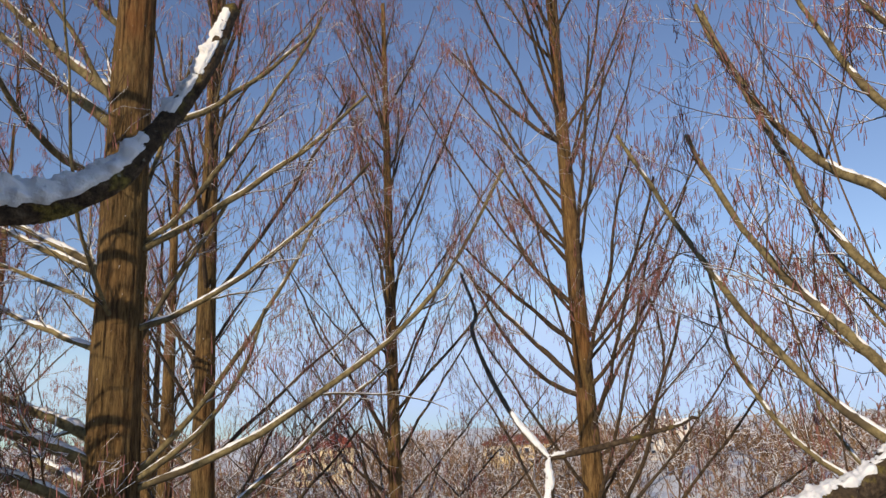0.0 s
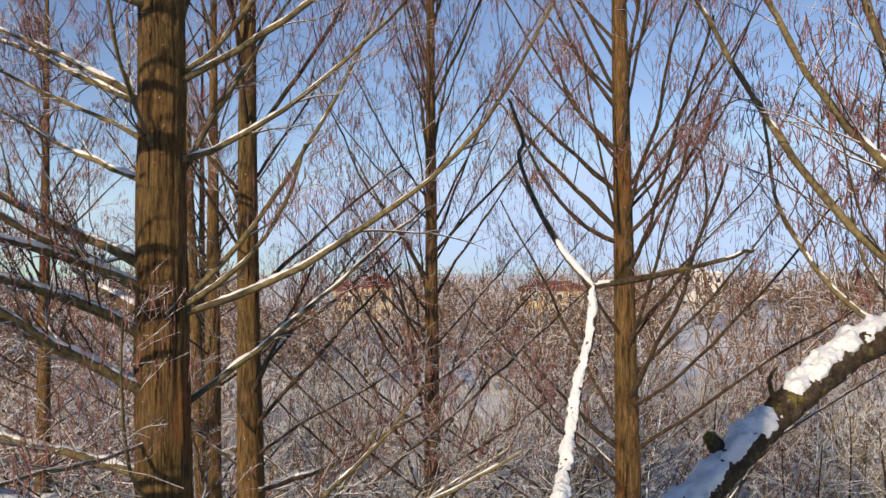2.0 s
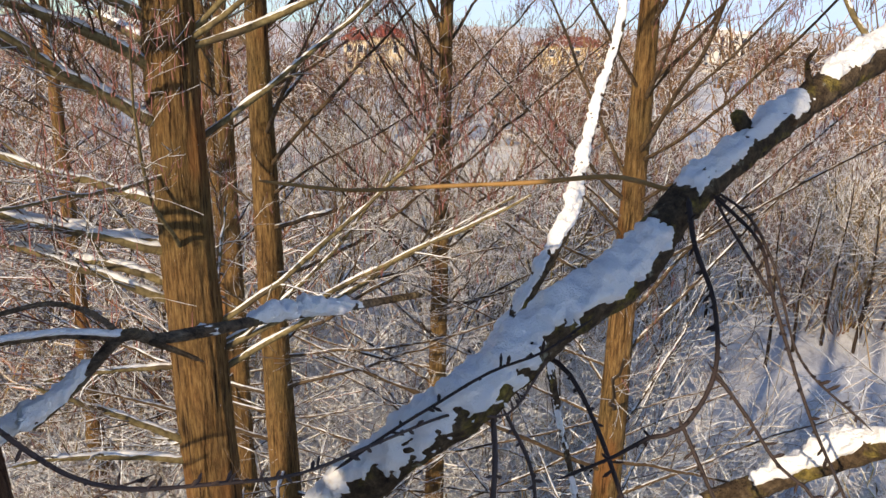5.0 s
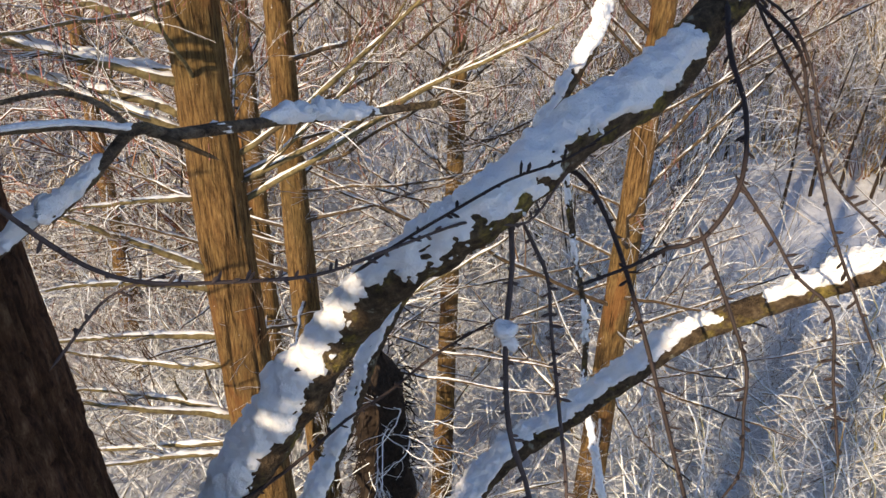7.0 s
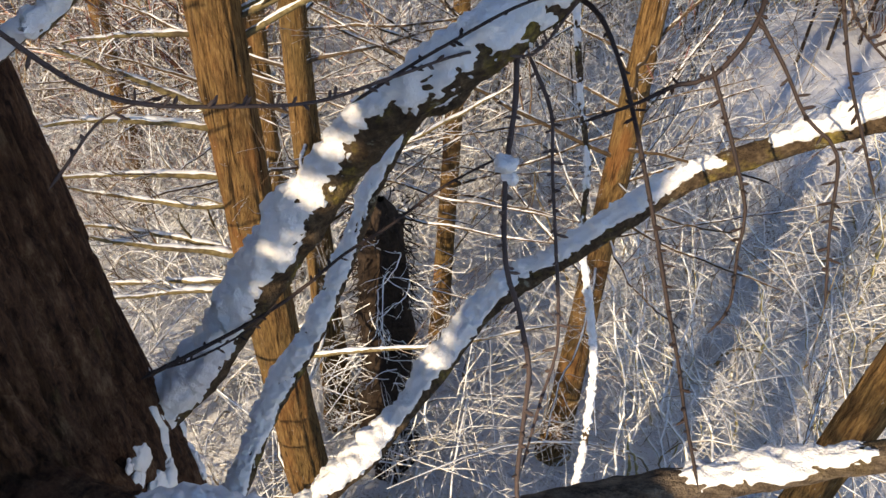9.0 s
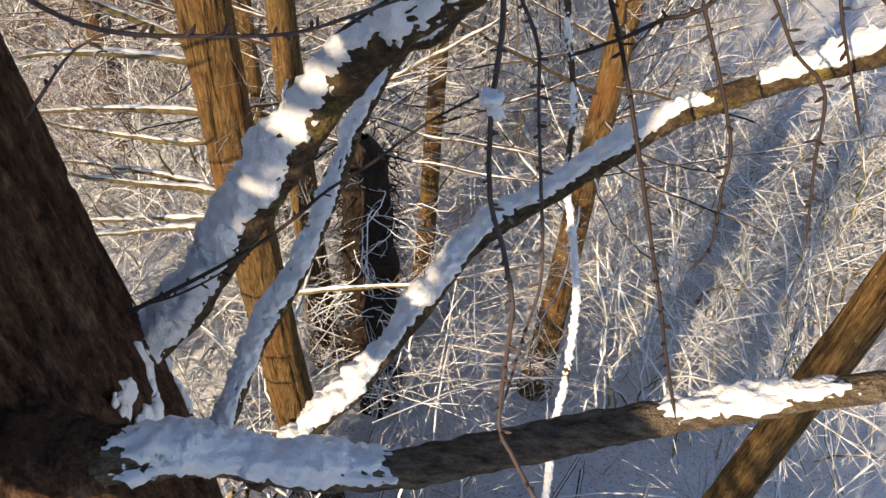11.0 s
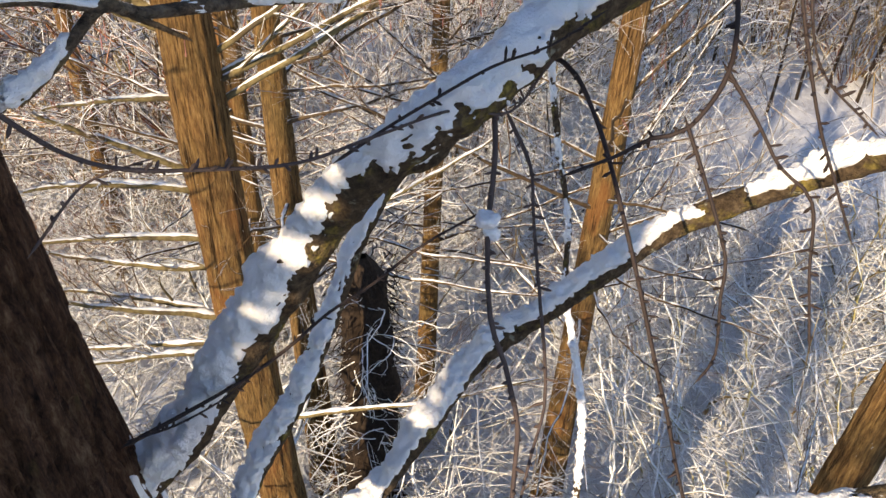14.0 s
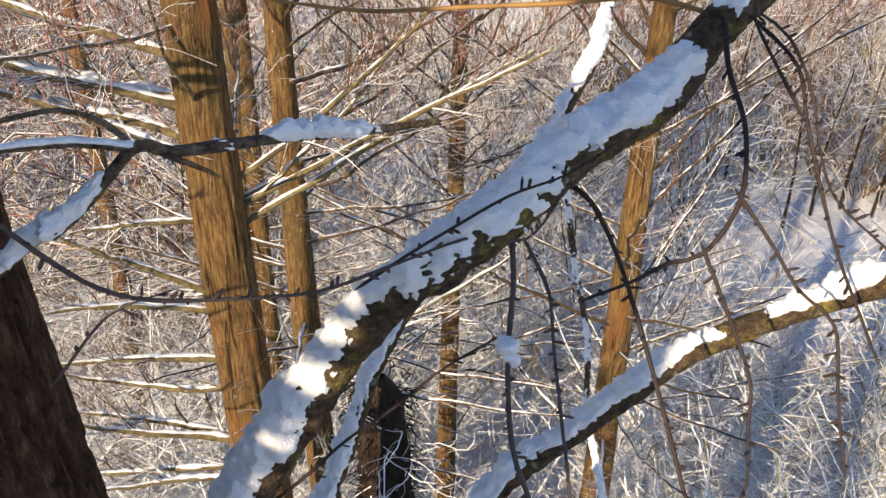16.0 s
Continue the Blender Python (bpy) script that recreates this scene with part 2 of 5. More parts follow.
def frames_of(P):
    T = unit(np.gradient(P, axis=-2))
    ref = np.where(np.abs(T[..., 2:3]) < 0.96, np.array([0, 0, 1.0]), np.array([0, 1.0, 0]))
    side = unit(np.cross(T, ref))
    return T, side, np.cross(side, T)


def tubes(buf, P, R, sides):
    """Tubes along the lines P (n, k, 3) with radii R (n, k)."""
    n, k, _ = P.shape
    _, side, up = frames_of(P)
    a = np.arange(sides) * 2 * np.pi / sides + np.pi / 2
    ring = np.cos(a)[None, None, :, None] * side[:, :, None] + np.sin(a)[None, None, :, None] * up[:, :, None]
    V = P[:, :, None] + R[:, :, None, None] * ring
    f = grid_faces(k, sides, True)[:, ::-1]
    F = f[None] + (np.arange(n) * k * sides)[:, None, None]
    buf.add(V, F)


def sprout(P, R, per, length, angle, lift, K, g, u0=0.15, u1=1.0, thin=0.55, curl=0.0, jitter=0.12, shrink=0.5, least=0.0, bend=0.0):
    """Side shoots of the lines P: per shoots on each, that leave it at about the given angle and bend upwards by lift and curl."""
    n, k, _ = P.shape
    par = np.repeat(np.arange(n), per)
    m = len(par)
    u = g.uniform(u0, u1, m)
    x = u * (k - 1)
    i = np.minimum(x.astype(int), k - 2)
    w = (x - i)[:, None]
    base = P[par, i] * (1 - w) + P[par, i + 1] * w
    tan = unit(P[par, i + 1] - P[par, i])
    rad = (R[par, i] * (1 - w[:, 0]) + R[par, i + 1] * w[:, 0]) * thin
    perp = g.normal(size=(m, 3))
    perp = unit(perp - (perp * tan).sum(-1, keepdims=True) * tan)
    ang = np.radians(angle) * g.uniform(0.6, 1.35, m)[:, None]
    d = tan * np.cos(ang) + perp * np.sin(ang)
    d[:, 2] += lift
    d = unit(d)
    plen = np.linalg.norm(np.diff(P, axis=1), axis=-1).sum(1)[par]
    L = length * plen * (1 - shrink * u) * g.uniform(0.55, 1.25, m)
    Q = np.empty((m, K, 3))
    Q[:, 0] = base
    step = (L / (K - 1))[:, None]
    arc = g.normal(size=(m, 3)) * bend
    for q in range(1, K):
        Q[:, q] = Q[:, q - 1] + d * step
        d = d + g.normal(size=(m, 3)) * jitter + arc
        d[:, 2] += curl
        d = unit(d)
    S = np.maximum(rad[:, None] * np.linspace(1, 0.35, K)[None], least)
    return Q, S


def smooth_line(points, step):
    """A rounded line through the points, in steps of about the given length."""
    p = np.array(points, float)
    q = np.vstack([2 * p[0] - p[1], p, 2 * p[-1] - p[-2]])
    out = []
    for i in range(1, len(q) - 2):
        n = max(2, int(np.linalg.norm(q[i + 1] - q[i]) / step))
        t = np.linspace(0, 1, n, endpoint=False)[:, None]
        out.append(0.5 * (2 * q[i] + (q[i + 1] - q[i - 1]) * t + (2 * q[i - 1] - 5 * q[i] + 4 * q[i + 1] - q[i + 2]) * t ** 2
                          + (3 * q[i] - q[i - 1] - 3 * q[i + 1] + q[i + 2]) * t ** 3))
    out.append(p[-1:])
    return np.vstack(out)


def child(name, me, parent, label="", kind=""):
    ob = new(name, me)
    ob.parent = parent
    return tagged(ob, label=label, kind=kind)

# ---- lines of limbs and branches ----
LIMBS_GREAT_a = [
    (10.57, -1.09, 4.47, 10.99, -0.38, 4.33, 11.49, 0.022),
    (10.58, -1.28, 4.52, 11.16, -0.67, 4.50, 12.13, 0.020),
    (11.33, -1.30, 4.83, 11.82, -0.80, 5.09, 12.39, 0.022),
    (10.12, -1.17, 4.40, 10.38, -0.36, 4.23, 11.02, 0.020),
    (9.22, -1.28, 4.47, 9.67, -0.99, 4.34, 10.21, 0.018),
    (9.23, -1.20, 4.70, 9.95, -0.62, 4.81, 11.15, 0.018),
    (9.20, -0.61, 4.66, 9.82, 0.44, 4.53, 11.05, 0.022),
    (11.55, -2.33, 4.54, 11.96, -3.08, 4.67, 12.65, 0.030),
    (11.34, -2.33, 4.37, 11.72, -3.01, 4.19, 12.35, 0.026),
    (11.04, -2.17, 3.94, 11.19, -2.14, 3.19, 11.58, 0.018),
    (10.42, -2.41, 4.67, 10.68, -3.37, 5.00, 11.12, 0.020),
    (9.99, -2.41, 4.67, 10.20, -3.42, 4.97, 10.70, 0.016),
]
LIMBS_GREAT_b = [
    (10.17, -1.84, 3.89, 10.61, -1.75, 3.32, 11.71, 0.014),
    (12.04, -2.03, 4.41, 12.16, -2.18, 4.33, 12.38, 0.020),
    (9.48, -2.32, 4.30, 9.72, -2.95, 3.93, 10.12, 0.026),
    (9.35, -2.24, 4.17, 9.56, -2.70, 3.57, 10.02, 0.024),
    (9.35, -2.19, 4.09, 9.53, -2.53, 3.33, 9.76, 0.022),
    (9.20, -2.40, 4.88, 9.35, -2.85, 5.27, 9.52, 0.028),
    (9.02, -2.21, 4.19, 9.30, -2.71, 3.57, 9.55, 0.028),
    (8.75, -2.18, 4.15, 9.01, -2.63, 3.45, 9.55, 0.026),
    (10.21, -2.52, 4.65, 10.51, -3.63, 4.87, 11.07, 0.013),
    (10.41, -2.55, 4.69, 10.81, -3.72, 4.98, 11.35, 0.018),
    (8.79, -2.40, 4.28, 9.07, -3.09, 3.85, 9.60, 0.026),
    (8.25, -2.44, 4.37, 8.46, -3.32, 4.05, 8.84, 0.026),
]
LIMBS_GREAT_c = [
    (7.98, -2.40, 4.28, 8.16, -3.16, 3.80, 8.51, 0.028),
    (7.61, -2.43, 4.32, 7.91, -3.26, 3.91, 8.32, 0.026),
    (8.51, -2.03, 3.63, 8.54, -1.87, 2.05, 8.80, 0.014),
    (7.98, -1.80, 3.97, 8.46, -1.62, 3.45, 9.27, 0.013),
    (7.44, -1.04, 4.64, 8.01, -0.35, 4.59, 8.80, 0.020),
    (7.25, -0.74, 4.75, 7.85, 0.25, 4.70, 8.40, 0.022),
    (7.10, -0.74, 4.96, 7.77, 0.16, 5.11, 8.30, 0.024),
    (7.30, -1.26, 4.91, 7.66, -0.69, 5.17, 8.43, 0.020),
    (8.02, -2.51, 4.40, 8.17, -3.46, 4.12, 8.44, 0.028),
    (7.74, -2.55, 4.38, 7.96, -3.50, 4.09, 8.27, 0.026),
    (7.22, -2.30, 4.29, 7.26, -2.61, 4.04, 7.30, 0.018),
    (6.61, -2.31, 4.28, 6.94, -2.66, 4.01, 7.29, 0.024),
]
LIMBS_GREAT_d = [
    (6.48, -2.38, 4.24, 6.70, -2.80, 3.92, 6.79, 0.022),
    (6.09, -2.39, 4.29, 6.23, -2.86, 3.99, 6.35, 0.024),
    (5.84, -2.44, 4.38, 5.94, -2.99, 4.15, 6.15, 0.022),
    (5.34, -2.48, 4.36, 5.61, -2.96, 4.17, 5.79, 0.022),
    (5.29, -2.40, 4.28, 5.58, -2.91, 3.96, 5.88, 0.026),
    (4.95, -2.44, 4.26, 5.10, -2.91, 3.95, 5.23, 0.022),
    (5.08, -2.57, 4.36, 5.12, -3.08, 4.20, 5.18, 0.022),
]
LIMBS_GREAT = LIMBS_GREAT_a + LIMBS_GREAT_b + LIMBS_GREAT_c + LIMBS_GREAT_d
LIMBS_SIDE_a = [
    (10.21, 1.89, 3.58, 10.76, 1.64, 4.19, 11.93, 0.026),
    (9.20, 1.68, 3.58, 10.07, 1.44, 4.05, 11.04, 0.026),
    (9.00, 1.57, 3.79, 9.89, 1.15, 4.45, 11.21, 0.024),
    (9.49, 1.92, 3.73, 10.48, 1.78, 4.46, 12.04, 0.024),
    (10.36, 2.11, 3.40, 10.96, 2.07, 3.88, 11.83, 0.024),
    (8.91, 1.70, 3.90, 9.42, 1.67, 4.61, 10.36, 0.018),
    (9.84, 2.05, 3.50, 9.96, 2.03, 4.02, 10.70, 0.018),
    (10.65, 2.23, 3.26, 11.20, 2.22, 3.68, 11.74, 0.022),
    (9.41, 1.95, 3.66, 9.80, 1.82, 4.33, 10.34, 0.012),
    (8.80, 1.98, 3.70, 9.23, 2.04, 4.34, 9.78, 0.014),
]
LIMBS_SIDE = LIMBS_SIDE_a
LIMBS_FORKED_a = [
    (9.77, 1.73, 6.58, 10.36, 2.16, 6.24, 11.41, 0.022),
    (9.97, 1.59, 6.61, 10.33, 1.74, 6.37, 10.53, 0.016),
    (9.78, 0.66, 7.12, 10.49, 0.16, 7.30, 11.12, 0.022),
    (10.13, 0.73, 6.76, 10.59, 0.27, 6.59, 11.03, 0.020),
    (10.51, 0.85, 7.05, 11.06, 0.63, 7.17, 11.78, 0.018),
    (10.88, 0.90, 6.84, 11.39, 0.62, 6.77, 12.01, 0.018),
    (12.09, 0.79, 7.11, 12.58, 0.26, 7.30, 13.29, 0.020),
    (8.90, 1.77, 6.36, 9.68, 1.67, 5.97, 10.42, 0.018),
    (9.73, 0.75, 6.81, 10.04, 0.29, 6.69, 10.85, 0.020),
    (11.22, 1.73, 6.94, 12.11, 2.13, 6.98, 13.26, 0.016),
    (12.18, 1.67, 6.90, 12.81, 2.10, 6.89, 13.77, 0.016),
    (10.02, 2.00, 6.86, 10.81, 2.44, 6.88, 10.95, 0.013),
]
LIMBS_FORKED_b = [
    (8.78, 1.57, 6.70, 9.23, 1.77, 6.50, 9.56, 0.016),
    (7.85, 0.83, 6.79, 8.27, 0.35, 6.63, 8.82, 0.018),
]
LIMBS_FORKED = LIMBS_FORKED_a + LIMBS_FORKED_b
BIG = [(-0.440, 0.430, 8.640), (-0.277, 0.497, 8.801), (-0.178, 0.520, 8.967), (-0.121, 0.520, 9.061), (-0.078, 0.507, 9.120), (-0.027, 0.513, 9.161), (0.025, 0.547, 9.201), (0.083, 0.593, 9.227), (0.129, 0.641, 9.271), (0.202, 0.699, 9.318), (0.263, 0.745, 9.353), (0.360, 0.813, 9.398), (0.465, 0.863, 9.424), (0.569, 0.918, 9.484)]
STICK = [(-0.278, 0.524, 8.552), (-0.247, 0.618, 8.631), (-0.205, 0.686, 8.703), (-0.177, 0.745, 8.772), (-0.152, 0.796, 8.846), (-0.112, 0.835, 8.916), (-0.068, 0.847, 8.937), (-0.015, 0.865, 9.027), (0.068, 0.930, 9.167), (0.095, 1.025, 9.225), (0.120, 1.087, 9.313), (0.145, 1.130, 9.388), (0.153, 1.161, 9.450)]
STICK_UP = [(0.153, 1.161, 9.450), (0.116, 1.194, 9.498), (0.080, 1.242, 9.575), (0.056, 1.282, 9.655), (0.066, 1.340, 9.695), (0.046, 1.406, 9.778)]
STICK_SPUR = [(0.153, 1.161, 9.450), (0.227, 1.156, 9.462), (0.304, 1.156, 9.479), (0.345, 1.154, 9.489), (0.355, 1.153, 9.493), (0.366, 1.152, 9.499), (0.376, 1.153, 9.498), (0.378, 1.154, 9.505)]
SECOND = [(-0.193, 0.419, 8.670), (-0.156, 0.457, 8.694), (-0.093, 0.518, 8.743), (-0.037, 0.572, 8.817), (0.001, 0.599, 8.866), (0.051, 0.611, 8.907), (0.103, 0.621, 8.956), (0.144, 0.626, 8.996), (0.182, 0.621, 9.027), (0.227, 0.610, 9.061), (0.269, 0.595, 9.095), (0.290, 0.572, 9.118)]
LOW = [(-0.460, 0.360, 8.860), (-0.265, 0.312, 8.877), (-0.194, 0.336, 8.866), (-0.118, 0.341, 8.853), (-0.045, 0.351, 8.850), (0.037, 0.372, 8.865), (0.118, 0.389, 8.886), (0.194, 0.397, 8.914), (0.284, 0.399, 8.955), (0.325, 0.400, 8.974)]
FORK = [(-0.460, 0.380, 9.020), (-0.274, 0.403, 9.181), (-0.253, 0.403, 9.193), (-0.230, 0.411, 9.214), (-0.207, 0.418, 9.239), (-0.194, 0.430, 9.233), (-0.171, 0.451, 9.231), (-0.147, 0.499, 9.221), (-0.110, 0.549, 9.211), (-0.069, 0.591, 9.206)]
FORK_LEFT = [(-0.208, 0.418, 9.238), (-0.229, 0.402, 9.245), (-0.246, 0.388, 9.247), (-0.262, 0.372, 9.249)]
FORK_UP = [(-0.210, 0.418, 9.241), (-0.218, 0.412, 9.253), (-0.233, 0.401, 9.262), (-0.252, 0.384, 9.261), (-0.262, 0.375, 9.260)]
FORK_TWIG = [(-0.195, 0.425, 9.233), (-0.185, 0.428, 9.228), (-0.174, 0.431, 9.222)]
HIGH = [(-0.445, 0.460, 9.650), (-0.385, 0.515, 9.662), (-0.323, 0.549, 9.672), (-0.290, 0.565, 9.680), (-0.252, 0.576, 9.702), (-0.229, 0.593, 9.742), (-0.209, 0.607, 9.780), (-0.190, 0.616, 9.821), (-0.174, 0.624, 9.877)]
HANG1 = [(-0.010, 0.509, 9.152), (-0.008, 0.488, 9.133), (-0.009, 0.454, 9.099), (-0.004, 0.415, 9.066), (0.007, 0.400, 9.042), (0.012, 0.386, 9.032), (0.017, 0.370, 9.020), (0.016, 0.342, 9.001), (0.016, 0.313, 8.980), (0.024, 0.301, 8.973), (0.039, 0.281, 8.963), (0.052, 0.266, 8.957)]
HANG2 = [(0.000, 0.527, 9.144), (0.016, 0.503, 9.121), (0.020, 0.474, 9.098), (0.028, 0.435, 9.058), (0.032, 0.412, 9.039), (0.033, 0.387, 9.022), (0.026, 0.362, 9.005), (0.019, 0.332, 8.987)]
HANG3 = [(0.027, 0.561, 9.175), (0.042, 0.546, 9.169), (0.062, 0.517, 9.138), (0.084, 0.468, 9.085), (0.102, 0.418, 9.035), (0.110, 0.395, 9.014), (0.115, 0.374, 8.997), (0.123, 0.344, 8.976)]
HANG4 = [(0.129, 0.623, 9.276), (0.127, 0.585, 9.253), (0.133, 0.547, 9.226), (0.129, 0.514, 9.191), (0.108, 0.495, 9.161), (0.088, 0.496, 9.152), (0.068, 0.494, 9.139), (0.041, 0.491, 9.126)]
HANG5 = [(0.108, 0.495, 9.161), (0.125, 0.470, 9.126), (0.136, 0.448, 9.098), (0.136, 0.438, 9.077), (0.135, 0.416, 9.050), (0.127, 0.408, 9.037)]
HANG6 = [(0.129, 0.514, 9.191), (0.148, 0.496, 9.168), (0.163, 0.480, 9.147), (0.181, 0.463, 9.134), (0.185, 0.443, 9.097), (0.187, 0.418, 9.066)]
HANG7 = [(0.154, 0.638, 9.277), (0.174, 0.596, 9.256), (0.178, 0.563, 9.223), (0.194, 0.522, 9.163), (0.204, 0.489, 9.133), (0.211, 0.466, 9.113)]
HANG8 = [(0.177, 0.581, 9.229), (0.141, 0.601, 9.286), (0.163, 0.592, 9.275), (0.181, 0.578, 9.242), (0.198, 0.553, 9.185), (0.231, 0.524, 9.156)]
ACROSS = [(-0.269, 0.386, 9.207), (-0.247, 0.390, 9.184), (-0.227, 0.394, 9.168), (-0.203, 0.402, 9.158), (-0.169, 0.425, 9.148), (-0.123, 0.445, 9.145), (-0.081, 0.470, 9.153), (-0.036, 0.495, 9.162), (-0.001, 0.506, 9.158), (0.023, 0.532, 9.182), (0.051, 0.554, 9.207)]
ACROSS2 = [(-0.249, 0.376, 9.122), (-0.231, 0.404, 9.145), (-0.206, 0.422, 9.151)]
ALONG1 = [(-0.270, 0.440, 8.888), (-0.229, 0.474, 8.896), (-0.193, 0.502, 8.907), (-0.164, 0.526, 8.921), (-0.135, 0.551, 8.940), (-0.100, 0.573, 8.958), (-0.060, 0.598, 8.985), (-0.014, 0.616, 9.010)]
ALONG2 = [(-0.265, 0.437, 8.896), (-0.236, 0.451, 8.900), (-0.202, 0.473, 8.912), (-0.181, 0.486, 8.931)]
ALONG3 = [(-0.102, 0.474, 9.135), (-0.075, 0.481, 9.154), (-0.047, 0.485, 9.173), (-0.014, 0.497, 9.191), (0.019, 0.503, 9.204), (0.046, 0.517, 9.219)]
TWIG_CROSS = [(-0.191, 0.630, 9.279), (-0.126, 0.643, 9.272), (-0.054, 0.653, 9.276), (0.013, 0.654, 9.281), (0.077, 0.659, 9.287), (0.118, 0.654, 9.280)]
POLE = [(0.087, 1.310, 8.923), (0.102, 1.305, 8.831), (0.130, 1.286, 8.705), (0.159, 1.262, 8.592), (0.171, 1.236, 8.453), (0.211, 1.178, 8.302), (0.232, 1.133, 8.205), (0.234, 1.063, 8.093), (0.227, 0.987, 7.962), (0.228, 0.888, 7.841)]
STUB = [(0.194, 0.701, 9.317), (0.182, 0.696, 9.329), (0.178, 0.695, 9.336)]
HOOK = [(0.253, 0.737, 9.347), (0.244, 0.731, 9.362), (0.240, 0.729, 9.376), (0.242, 0.723, 9.385)]
CLUMPS = [(-0.286, 0.410, 8.816), (-0.299, 0.467, 8.811), (-0.315, 0.516, 8.741), (-0.310, 0.520, 8.696), (-0.291, 0.441, 8.824), (-0.310, 0.521, 8.659), (-0.303, 0.514, 8.637), (-0.281, 0.428, 8.756), (-0.300, 0.338, 8.829), (-0.293, 0.356, 8.825), (-0.289, 0.360, 8.803), (-0.298, 0.372, 8.903), (-0.287, 0.395, 8.825), (-0.284, 0.428, 8.788), (-0.280, 0.386, 8.764), (-0.278, 0.419, 8.747), (-0.285, 0.362, 8.773), (-0.010, 0.455, 9.109)]

# ---- ground and distance ----
def ground_height(x, y):
    """The forest floor: level under the trees, with a soft roll."""
    p = np.stack([x, y], -1)
    near = np.clip(np.hypot(x, y) / 40, 0, 1)
    return 0.18 * wobble(p, 0.12, 3) + 0.05 * wobble(p, 0.6, 4) + near * 0.5 * wobble(p, 0.015, 5)


def build_ground():
    s = np.concatenate([-np.geomspace(40, 4000, 40)[::-1], np.linspace(-39, 39, 157), np.geomspace(40, 4000, 40)])
    X, Y = np.meshgrid(s, s + 8)
    V = np.stack([X, Y, ground_height(X, Y)], -1)
    ob = new("ground", mesh_of("ground", V.reshape(-1, 3), grid_faces(len(s), len(s), False), GROUND))
    tagged(ob, "snow-covered forest floor with brown leaf litter showing through", "ground", kind="structure")


build_ground()


# ---- dawn redwoods ----
def trunk_mesh(name, cx, cy, d0, taper, top, rings, cols, seed, base=-0.2, rough=0.035):
    """A tapered trunk with long fibrous ridges; cx, cy give its axis by height."""
    z = np.linspace(base, top, rings)
    a = np.linspace(0, 2 * np.pi, cols, endpoint=False)
    r = np.maximum(d0 - taper * z, 0.012) / 2
    r = r * (1 + 0.35 * np.exp(-np.maximum(z, 0) / 0.5))
    Z, A = np.meshgrid(z, a, indexing="ij")
    q = np.stack([np.cos(A) * 1.4, np.sin(A) * 1.4, Z * 0.16], -1)
    ridge = rough * wobble(q, 1.3, seed, 2) + rough * 0.8 * wobble(q * np.array([1, 1, 1.6]), 4.5, seed + 1, 2)
    rr = r[:, None] * (1 + ridge)
    V = np.stack([np.polyval(cx, Z) + rr * np.cos(A), np.polyval(cy, Z) + rr * np.sin(A), Z], -1)
    return mesh_of(name, V.reshape(-1, 3), grid_faces(rings, cols, True), BARK)


def limb_line(p0, mid, tip, g, K=14, waver=0.012):
    """A limb bent through mid, with a slight waver."""
    t = np.linspace(0, 1, K)[:, None]
    c = 2 * np.array(mid) - 0.5 * (np.array(p0) + np.array(tip))
    line = (1 - t) ** 2 * p0 + 2 * t * (1 - t) * c + t ** 2 * np.array(tip)
    size = np.linalg.norm(np.array(tip) - p0)
    w = np.cumsum(g.normal(size=(K, 3)), 0) * waver * size * 0.35
    return line + (w - t * w[-1]) * np.minimum(1, t * 4)


def wild_limbs(cx, cy, n, z0, z1, reach, thick, g, avoid=None, rise=(8, 58)):
    """Limbs all round a trunk: near level low down, steep higher up."""
    made = []
    for i in range(n):
        u = (i + g.uniform(0, 1)) / n
        z = z0 + (z1 - z0) * u
        az = g.uniform(0, 2 * np.pi) if avoid is None else g.uniform(*avoid)
        el = np.radians(rise[0] + (rise[1] - rise[0]) * min(1, max(0, (z - 4) / 6.5)) + g.uniform(-9, 9))
        L = reach * (1 - 0.58 * max(0, (z - z0) / (z1 - z0)) ** 1.1) * g.uniform(0.7, 1.15)
        d = np.array([np.cos(az) * np.cos(el), np.sin(az) * np.cos(el), np.sin(el)])
        p0 = np.array([np.polyval(cx, z), np.polyval(cy, z), z])
        tip = p0 + d * L
        mid = (p0 + tip) / 2 + np.array([0, 0, -0.07 * L * g.uniform(-0.3, 1)])
        made.append((p0, mid, tip, thick * (0.5 + 0.5 * L / reach) * g.uniform(0.75, 1.15)))
    return made


def catkins(buf, P, per, g, size=0.075):
    """Reddish tassels that hang from the shoots P."""
    n, k, _ = P.shape
    m = n * per
    par = np.repeat(np.arange(n), per)
    i = g.integers(k // 2, k, m)
    base = P[par, i] + g.normal(size=(m, 3)) * 0.01
    base = base[base[:, 2] > 8.0 + g.normal(size=m) * 0.5]      # only the upper crown flowers
    m = len(base)
    L = size * g.uniform(0.5, 1.3, m)
    t = np.linspace(0, 1, 2)
    down = np.array([0, 0, -1.0]) + g.normal(size=(m, 3)) * 0.22
    Q = base[:, None] + down[:, None] * (L[:, None] * t)[:, :, None]
    tubes(buf, Q, np.tile(np.array([0.0016, 0.0032]), (m, 1)), 3)


